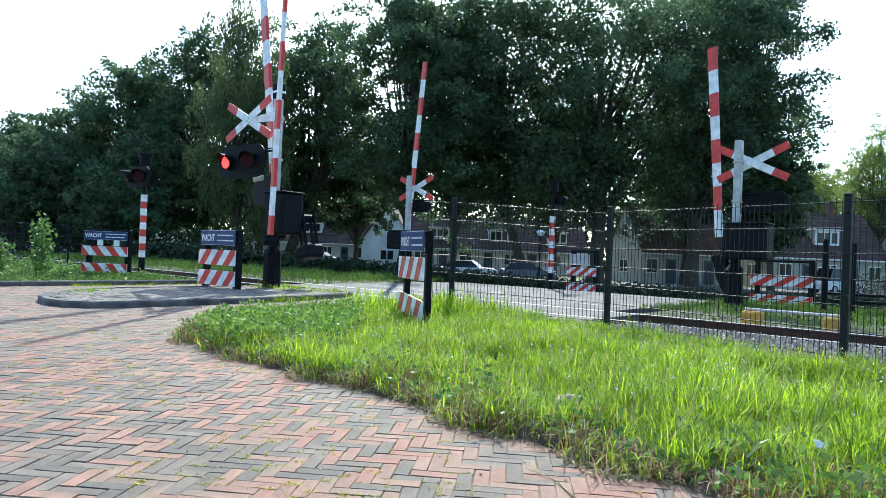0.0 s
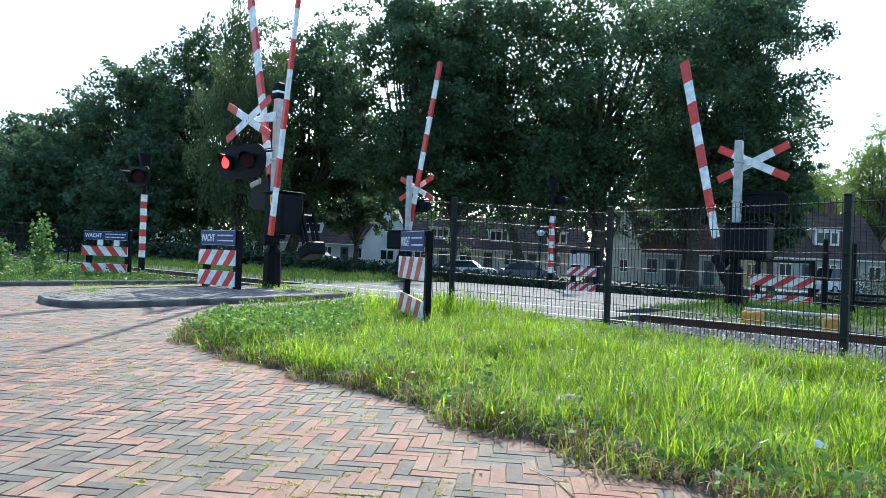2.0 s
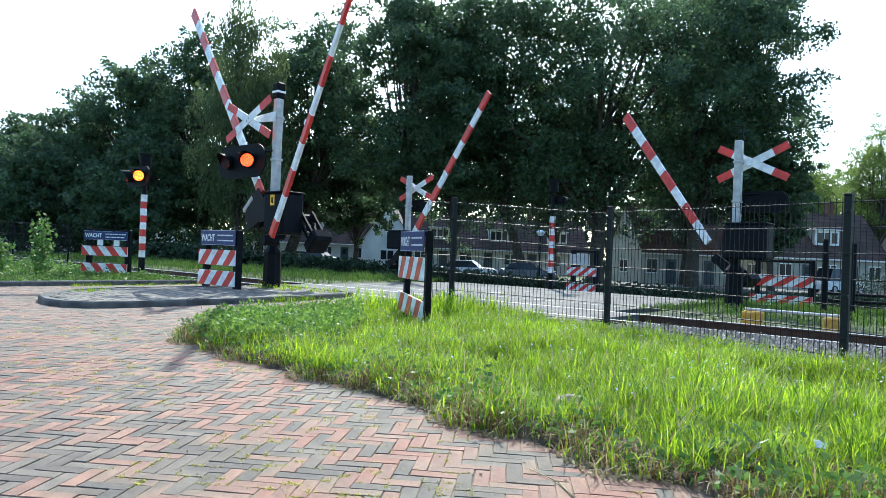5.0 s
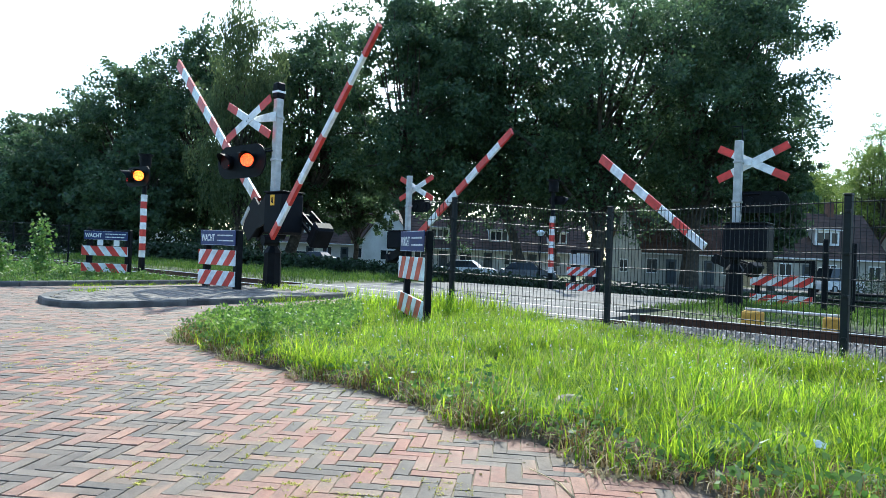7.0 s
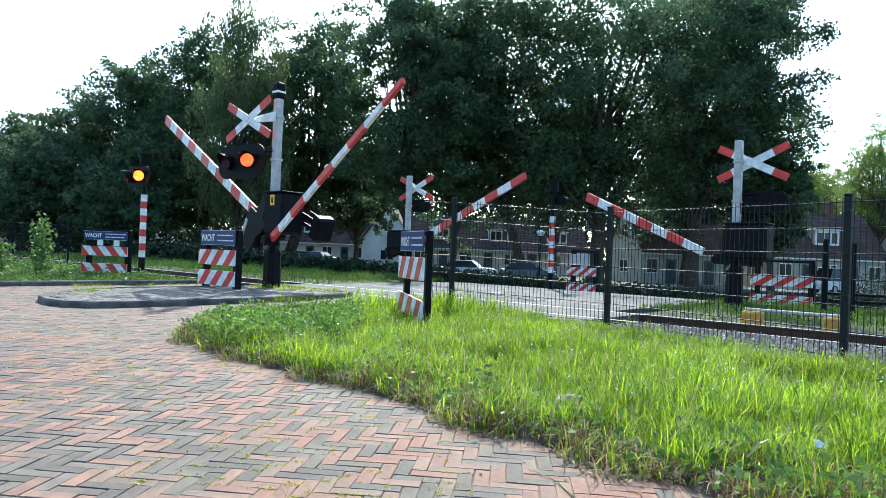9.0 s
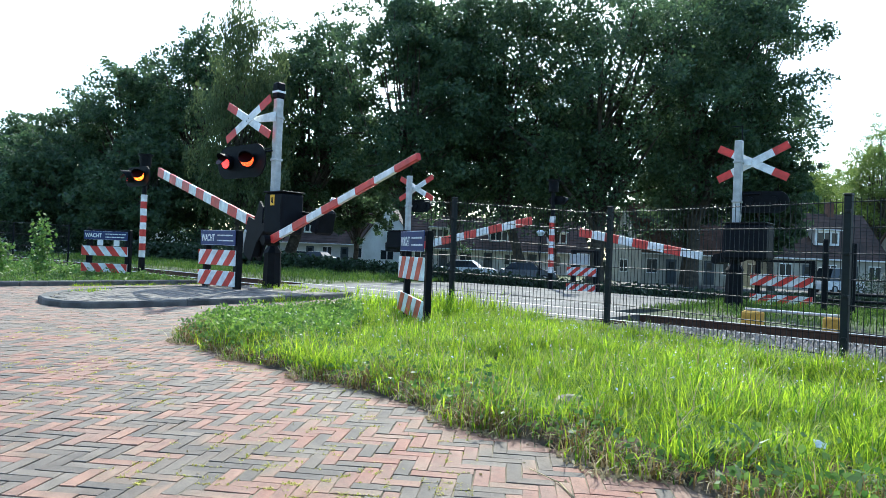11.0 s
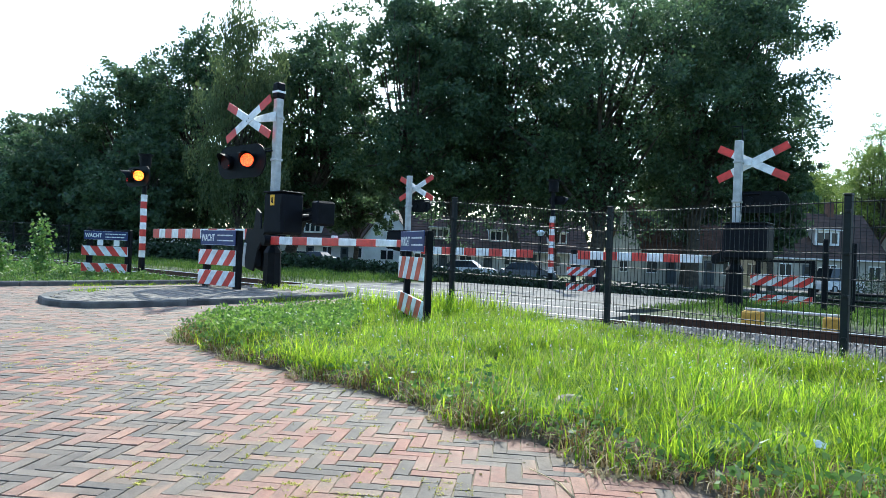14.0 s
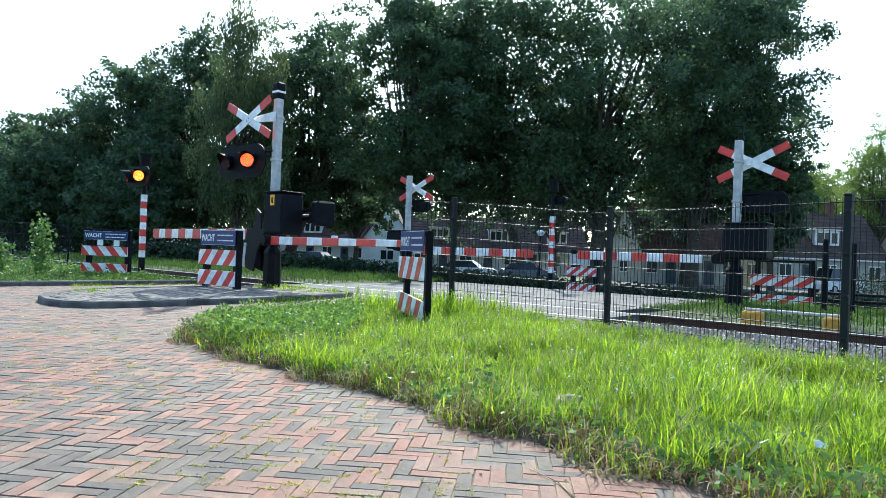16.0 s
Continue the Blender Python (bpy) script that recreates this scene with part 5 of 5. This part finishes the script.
def build_grass():
    poly = [(s, n) if n < 9 else (s, 8.3 if s < -4.5 else 5.2) for s, n in VERGE]
    rim_s = [-6.6, -5.6, -4.4, -2.9, -2.13, -1.56, -0.9, -0.2, 2.5]
    rim_n = [3.7, 3.34, 3.24, 3.16, 3.0, 2.98, 2.86, 2.74, 2.66]

    def front(p):
        """How thick the grass stands: thin along the trodden rim and among the herbs at the corner."""
        s, n = SN(p.x, p.y)
        k = 1.0 if p.length < 7 else 0.55
        inside_rim = n - np.interp(s, rim_s, rim_n)
        k *= 0.3 + 0.7 * smooth01(0.05, 0.4, inside_rim + 0.15 * noise.noise((p.x * 3, p.y * 3, 8.0)))
        return k * (1.0 - 0.65 * smooth01(-4.8, -5.8, s) * smooth01(6.0, 5.0, n))
    blades("tall_grass", 41, 175000, in_tufts(poly, front, clump=0.7, per=18, spread=0.04), 0.21, 0.006, M["grass"], "tall bright green meadow grass on the verge", bend=1.05)
    blades("tall_grass", 47, 1300, on_poly([(-7.5, 6.6), (-5.9, 6.6), (-5.9, 8.7), (-7.4, 8.7)]), 0.44, 0.009, M["grass"], "rank tall grass round the fence posts", bend=0.6)
    blades("dry_grass", 42, 3500, on_poly(poly, front), 0.30, 0.005, M["straw"], "dry yellow stalks among the grass", bend=0.9)
    edge = [(-7.8, 8.6), (-7.8, 7.0), (-7.6, 5.4), (-7.15, 4.38), (-6.6, 3.7), (-5.6, 3.34), (-4.4, 3.24), (-2.9, 3.16), (-2.13, 3.0), (-1.56, 2.98), (-0.9, 2.86), (-0.2, 2.74), (2.5, 2.66)]

    def on_edge(inner, outer, lo=0.25):
        def place(nr, n):
            out, hf = [], []
            while len(out) < n:
                k = nr.randint(len(edge) - 1)
                (s0, n0), (s1, n1) = edge[k], edge[k + 1]
                ln = math.hypot(s1 - s0, n1 - n0)
                if nr.uniform() > ln / 3.0:
                    continue
                f = nr.uniform()
                q = nr.uniform(-outer, inner)
                nx, ny = (n1 - n0) / ln, -(s1 - s0) / ln
                p = W(s0 + (s1 - s0) * f - nx * q, n0 + (n1 - n0) * f - ny * q)
                w = noise.noise((p.x * 2.2, p.y * 2.2, 7.0))
                if q < 0.0 and w * outer * 2.2 < -q - 0.02:
                    continue
                out.append((p.x, p.y, 0.0))
                hf.append(max(lo, 0.75 + w + q * 0.8))
            return np.array(out), np.array(hf)
        return place
    blades("tall_grass", 51, 5500, on_edge(0.45, 0.16), 0.17, 0.008, M["grass"], "ragged green grass along the edge of the bricks", bend=1.3)
    blades("dry_grass", 52, 3400, on_edge(0.4, 0.24), 0.17, 0.005, M["straw"], "dry straw lying along the edge of the bricks", bend=1.6)

    blades("dead_grass", 59, 15000, on_edge(0.5, 0.1), 0.16, 0.006, M["deadgrass"], "brown withered grass along the edge of the verge", bend=1.2)

    def scraps(nr, n):
        P, _ = on_edge(0.1, 0.26)(nr, n)
        P[:, 2] = 0.006 + nr.uniform(0, 0.006, n)
        return P
    leafy("leaf_litter", 61, 5200, scraps, 0.022, M["straw"], "pale chaff and dry bits along the edge of the verge", "leaf litter")
    for k, (poly2, n2) in enumerate((([(-12.4, 8.2), (-10.2, 8.2), (-10.2, 9.2), (-12.4, 9.2)], 700), ([(-9.5, 6.4), (-9.36, 6.4), (-9.6, 8.0), (-9.72, 8.0)], 420), ([(-12.3, 5.3), (-11.7, 4.6), (-11.4, 4.8), (-12.1, 5.6)], 160), ([(-14.35, 5.5), (-14.1, 5.5), (-14.1, 8.8), (-14.35, 8.8)], 700))):
        blades("tall_grass", 70 + k, n2, in_tufts(poly2, per=14, z=0.08 if k % 2 == 0 else 0.0), 0.13 if k < 2 else 0.07, 0.008, M["grass"], "tufts of grass along the kerb and between the paving", bend=1.0)

    bank = MB()
    ring = [(-0.03, 0.0), (0.05, 0.035), (0.14, 0.06), (0.32, 0.055), (0.6, 0.012)]
    pts = []
    for (s0, n0), (s1, n1) in zip(edge[4:], edge[5:]):
        k = max(2, int(math.hypot(s1 - s0, n1 - n0) / 0.07))
        for i in range(k):
            f = i / k
            pts.append((s0 + (s1 - s0) * f, n0 + (n1 - n0) * f))
    vs, fs = [], []
    for i, (a, b) in enumerate(pts):
        for j, (q, h) in enumerate(ring):
            p = W(a, b + q)
            w = noise.noise((p.x * 4, p.y * 4, 5.0)) + 0.5 * noise.noise((p.x * 13, p.y * 13, 6.0))
            grow = smooth01(0, 30, i)
            p = W(a, b + q + 0.05 * w * (j < 3))
            vs.append((p.x, p.y, max(-0.005, h * grow * (0.9 + 0.9 * w)) if 0 < j < 4 else (0.0 if j == 0 else 0.008)))
        if i:
            k0, k1 = (i - 1) * len(ring), i * len(ring)
            fs += [(k0 + j, k1 + j, k1 + j + 1, k0 + j + 1) for j in range(len(ring) - 1)]
    tagged(new("verge_bank", bank.add(vs, fs).mesh("verge_bank", M["earth"], True)), "crumbly brown earth bank at the edge of the verge", "soil", kind="structure")

    def weeds(nr, n):
        P, hf = on_edge(0.6, 0.1)(nr, n)
        P[:, 2] = nr.uniform(0.01, 1, n) * 0.16 * hf + 0.01
        return P
    leafy("weed", 53, 5200, weeds, 0.035, M["weed"], "low broad-leaved weeds at the edge of the verge", "weeds")

    def clover(nr, n):
        P, hf = on_poly([(-7.1, 4.3), (-6.5, 3.75), (-5.2, 3.36), (-4.9, 4.4), (-5.9, 5.6), (-7.0, 6.6), (-7.6, 5.6)])(nr, n)
        P[:, 2] = 0.02 + nr.uniform(0.05, 1, n) * 0.24 * hf
        return P
    leafy("weed", 54, 11000, clover, 0.034, M["herb"], "leafy weeds among the grass of the verge", "weeds")

    blades("weed", 55, 110, on_poly([(-1.0, 2.85), (0.4, 2.75), (0.4, 3.3), (-1.0, 3.5)]), 0.25, 0.022, M["weed"], "long dock leaves at the edge of the verge", "weeds", bend=1.2)

    def rank(nr, n):
        P, hf = on_poly([(-25, 2.0), (-14.65, 2.0), (-14.65, 8.9), (-25, 8.9)])(nr, n)
        s_of = np.array([SN(a, b)[0] - 0.8 * SN(a, b)[1] for a, b in P[:, :2]])
        P[:, 2] = nr.uniform(0.05, 1, n) ** 1.4 * hf * np.clip(0.10 - 0.035 * (s_of + 21.5), 0.09, 0.32)
        return P
    leafy("weed", 58, 9000, rank, 0.06, M["weed"], "rank green weeds beside the cycle path", "weeds")

    def seed_glints(nr, n):
        P, hf = on_poly([(-7.2, 4.4), (-5.0, 3.8), (2.0, 3.4), (2.0, 7.4), (-7.2, 7.6)])(nr, n)
        P[:, 2] = 0.12 + nr.uniform(0.2, 1, n) * 0.14 * hf
        return P
    # white leaf specks paint the glints on seed heads and small flowers
    leafy("seed_heads", 60, 800, seed_glints, 0.016, M["litter"], "white specks painting glints on seed heads and small flowers", "flowers")

    def bits(nr, n):
        x = nr.uniform(-7, 2.5, n)
        y = nr.uniform(2.2, 9.5, n)
        ok = [not inside(SN(a, b), VERGE) and not inside(SN(a, b), ISLAND) and SN(a, b)[1] < 8.9 for a, b in zip(x, y)]
        return np.column_stack([x, y, np.full(n, 0.006)])[ok]
    leafy("leaf_litter", 56, 700, bits, 0.018, M["straw"], "scraps of dry leaf lying on the bricks", "leaf litter")

    def joints(nr, n):
        out, hf = [], []
        ca, sa = math.cos(radians(-PAVE)), math.sin(radians(-PAVE))
        for _ in range(n // 26):
            x, y = nr.uniform(-4.5, 1.2), 2.3 + 5.0 * nr.uniform() ** 1.6
            if noise.noise((x * 1.1, y * 1.1, 2.0)) < -0.12:
                continue
            u, v = x * ca + y * sa, -x * sa + y * ca
            if nr.uniform() < 0.6:
                v = round(v / BW) * BW
                d = (ca, sa)
            else:
                u = round(u / BW) * BW
                d = (-sa, ca)
            x, y = u * ca - v * sa, u * sa + v * ca
            if inside(SN(x, y), VERGE) or inside(SN(x, y), ISLAND):
                continue
            ln = nr.uniform(0.008, 0.04)
            for _ in range(26):
                q, r = nr.normal(0, ln), nr.normal(0, 0.007)
                out.append((x + d[0] * q - d[1] * r, y + d[1] * q + d[0] * r, -0.003))
                hf.append(nr.uniform(0.5, 1.3))
        return np.array(out), np.array(hf)
    blades("joint_weeds", 57, 27000, joints, 0.017, 0.008, M["moss"], "tufts of yellow-green moss and weeds in the brick joints", "weeds", bend=1.6)
    strip = [(-26, 7.2), (-14.6, 7.2), (-14.6, 9.2), (-26, 9.2)]
    blades("tall_grass", 43, 9000, on_poly(strip), 0.12, 0.012, M["shadegrass"], "rough green grass beside the cycle path")
    blades("tall_grass", 44, 7000, on_poly([(-26, -1), (-14.6, -1), (-14.6, 7.4), (-26, 7.4)]), 0.17, 0.012, M["shadegrass"], "rough green grass beside the kerb")
    blades("tall_grass", 45, 16000, on_poly([(-40, 12.4), (-14.0, 12.1), (-14.0, 17.0), (-40, 17.0)]), 0.22, 0.016, M["shadegrass"], "green grass beyond the railway")
    blades("tall_grass", 46, 22000, on_poly([(-5.55, 12.3), (10, 12.3), (10, 18), (-5.55, 18)]), 0.14, 0.012, M["shadegrass"], "short green grass beyond the railway")


build_grass()


# ---- brick paving ----


def build_bricks():
    """Herringbone: bricks one by three, their joints open."""
    ca, sa = math.cos(radians(-PAVE)), math.sin(radians(-PAVE))
    isl = ISLAND
    field = MB()
    near = []
    me = MB().box((0, 0, 0), (BL - GAP, BW - GAP, 0.05), bev=0.0018)
    rng = random.Random(9)
    for j in range(-int(9 / BW), int(21 / BW)):
        for i in range(-int(17 / BW), int(12 / BW)):
            c = (i - j) % 6
            if c == 0:
                cx, cy, vert = (i + 1.5) * BW, (j + 0.5) * BW, False
            elif c == 5:
                cx, cy, vert = (i + 0.5) * BW, (j + 1.5) * BW, True
            else:
                continue
            px, py = cx * ca - cy * sa, cx * sa + cy * ca
            s, n = SN(px, py)
            if not (-14.35 < s < 6 and -3.0 < n < 8.98):
                continue
            if inside((s, n), VERGE) or inside((s, n), isl):
                continue
            px, py = px + rng.gauss(0, 0.0016), py + rng.gauss(0, 0.0016)
            z = -0.0215 + rng.uniform(-0.0018, 0.0018) + 0.005 * noise.noise((px * 0.8, py * 0.8, 1))
            rz = -PAVE + (90 if vert else 0) + rng.gauss(0, 1.2)
            tilt = (rng.gauss(0, 0.6), rng.gauss(0, 0.3))
            near.append((px, py, z, tilt, rz))
    near.sort(key=lambda q: (Vector((q[0], q[1])) - Vector((-0.1, 2.9))).length)
    mesh = me.mesh("brick", M["brick"])
    bed = bpy.data.objects["road_bed"]
    for px, py, z, tilt, rz in near[:300]:
        ob = new("brick", mesh)
        ob.parent = bed
        ob.matrix_basis = pose(px, py, z, tilt[0], tilt[1], rz)
    h = 0.025
    hx, hy, b = (BL - GAP) / 2, (BW - GAP) / 2, 0.0018
    base = np.array([(-hx, -hy, -h), (hx, -hy, -h), (hx, hy, -h), (-hx, hy, -h), (-hx, -hy, h - b), (hx, -hy, h - b), (hx, hy, h - b), (-hx, hy, h - b),
                     (-hx + b, -hy + b, h), (hx - b, -hy + b, h), (hx - b, hy - b, h), (-hx + b, hy - b, h)])
    faces = [(4 * r + e, 4 * r + (e + 1) % 4, 4 * r + 4 + (e + 1) % 4, 4 * r + 4 + e) for r in (0, 1) for e in range(4)] + [(8, 9, 10, 11)]
    vs, fs = [], []
    for k, (px, py, z, tilt, rz) in enumerate(near[300:]):
        m = np.array(pose(px, py, z, tilt[0], tilt[1], rz))
        grow = np.array([rng.uniform(0.965, 1.005), rng.uniform(0.95, 1.01), 1.0])
        vs += ((base * grow) @ m[:3, :3].T + m[:3, 3]).tolist()
        fs += [tuple(v + 12 * k for v in f) for f in faces]
    fm = bpy.data.meshes.new("brick_field")
    fm.from_pydata(vs, [], fs)
    fm.materials.append(M["brick_far"])
    ob = new("brick_field", fm)
    ob.parent = bed
    tagged(ob, "red and grey paving bricks laid in herringbone", kind="stuff")


build_bricks()


def small_things():
    rng = random.Random(8)
    bm = bmesh.new()
    bmesh.ops.create_icosphere(bm, subdivisions=3, radius=1.0)
    for v in bm.verts:
        v.co *= 1 + 0.3 * noise.noise(v.co * 1.3)
        v.co = Vector((v.co.x * 0.11, v.co.y * 0.07, v.co.z * 0.05))
    me = bpy.data.meshes.new("stone")
    bm.to_mesh(me)
    bm.free()
    me.materials.append(M["stone"])
    ob = tagged(new("stone", me), "rough pale stone lying at the edge of the verge", "stone")
    ob.matrix_basis = pose(0.82, 4.15, 0.07, 5, 0, 20)
    mb = MB()
    n = 6
    vs = [((i / n - 0.5) * 0.10, (j / n - 0.5) * 0.07, 0.02 * noise.noise((i * 0.9, j * 0.9, 3)) + 0.004 * (i % 2)) for j in range(n + 1) for i in range(n + 1)]
    vs += [(x, y, z - 0.003) for x, y, z in vs]
    m1 = (n + 1) * (n + 1)
    fs = []
    for j in range(n):
        for i in range(n):
            a = j * (n + 1) + i
            fs += [(a, a + 1, a + n + 2, a + n + 1), (m1 + a + n + 1, m1 + a + n + 2, m1 + a + 1, m1 + a)]
    ob = tagged(new("paper_scrap", mb.add(vs, fs).mesh("paper_scrap", M["litter"])), "crumpled white paper scrap in the grass", "litter")
    ob.matrix_basis = pose(1.78, 3.16, 0.13, 50, 10, 10) @ Matrix.Diagonal((0.6, 0.6, 0.6, 1))


def dry_stalk(a, b, lift, r):
    """A bent dry stem lying from a to b."""
    a, b = Vector(a), Vector(b)
    mid = a.lerp(b, 0.45) + Vector((0.03, 0.01, lift))
    mb = MB().tube(a, mid, r, r * 0.8, n=5).tube(mid, b, r * 0.8, r * 0.4, n=5)
    tagged(new("dry_stalk", mb.mesh("dry_stalk", M["straw"], True)), "pale dry stem lying on the bricks", "stalk", group="dry stems beside the verge")


for a, b, lift in (((0.22, 3.62, 0.008), (0.62, 3.84, 0.03), 0.006), ((0.55, 2.68, 0.006), (0.42, 3.02, 0.01), 0.004), ((0.98, 2.86, 0.008), (0.9, 3.1, 0.012), 0.006), ((-0.05, 3.78, 0.008), (0.34, 3.76, 0.02), 0.004), ((1.75, 3.05, 0.03), (1.98, 2.74, 0.05), 0.03)):
    dry_stalk(a, b, lift, 0.0045)
small_things()


# ---- motion of arms and lamps ----
def motions():
    swing = {
        "one": [(0, 86.7), (1.1, 86.7), (1.5, 83.8), (2.0, 79.5), (2.5, 75.0), (3.0, 71.0), (3.5, 67.2), (4.0, 63.5), (5.0, 55.8), (6.0, 48.9), (6.5, 45.6), (7.0, 42.3), (7.5, 38.3), (8.0, 34.6), (9.0, 28.5), (10.0, 21.5), (11.3, 12.4), (12.0, 8.4), (12.5, 5.4), (13.0, 2.2), (13.3, 0.3), (13.6, 0), (16, 0)],
        "left": [(0, 77.9), (1.1, 77.9), (1.5, 75.6), (2.0, 71.5), (2.5, 67.2), (3.0, 63.0), (3.5, 58.5), (4.0, 54.6), (5.0, 47.2), (6.0, 40.6), (6.5, 38.2), (7.0, 36.0), (7.5, 33.2), (8.0, 30.0), (8.5, 26.9), (9.0, 24.0), (10.0, 18.4), (11.5, 10.2), (12.0, 7.5), (12.5, 5.0), (13.0, 2.3), (13.4, 0.2), (13.7, 0), (16, 0)],
        "four": [(0, 85.1), (1.1, 85.1), (1.5, 82.0), (2.0, 75.4), (2.5, 71.2), (3.0, 66.9), (3.5, 62.6), (4.0, 58.1), (5.0, 49.6), (6.0, 41.6), (6.5, 37.6), (7.0, 33.5), (7.5, 30.0), (8.0, 26.4), (9.0, 19.8), (10.0, 13.2), (11.5, 3.9), (11.9, 0.6), (12.2, 0), (16, 0)],
        "two": [(0, 82.8), (1.1, 82.8), (1.5, 80.7), (2.0, 74.6), (2.5, 70.0), (3.0, 65.2), (3.5, 60.2), (4.0, 55.4), (5.0, 47.6), (6.0, 40.3), (6.5, 36.6), (7.0, 32.6), (7.5, 29.0), (8.0, 25.6), (9.0, 19.5), (10.0, 13.0), (11.5, 4.5), (11.9, 1.0), (12.2, 0), (16, 0)],
    }
    for key, rows in swing.items():
        ob, loc, phi = ARMS[key]
        walk(ob, [(t, pose(*loc, 0, -a, phi)) for t, a in rows])
        if key + "_weight" in ARMS:
            ob, loc, phi = ARMS[key + "_weight"]
            walk(ob, [(t, pose(*loc, 0, -a, phi)) for t, a in rows])
    # in each pair, added covers hide the steadily glowing lenses by turns
    for ob, loc, front, phase in FLASHERS:
        rows = []
        flips = [t for k in range(25) for t in (0.27 + 0.65 * k, 0.61 + 0.65 * k) if t < 15.9]
        lit_left = True
        shut = lambda on: 82.0 if on else 0.0
        on = lit_left == (phase == 0)
        rows.append((0.0, shut(on)))
        for f in flips:
            rows.append((f - 0.034, shut(on)))
            on = not on
            rows.append((f + 0.034, shut(on)))
        rows.append((16.0, shut(on)))
        walk(ob, [(t, loc @ pose(0, 0, 0, front * a, 0, 0)) for t, a in rows])


motions()
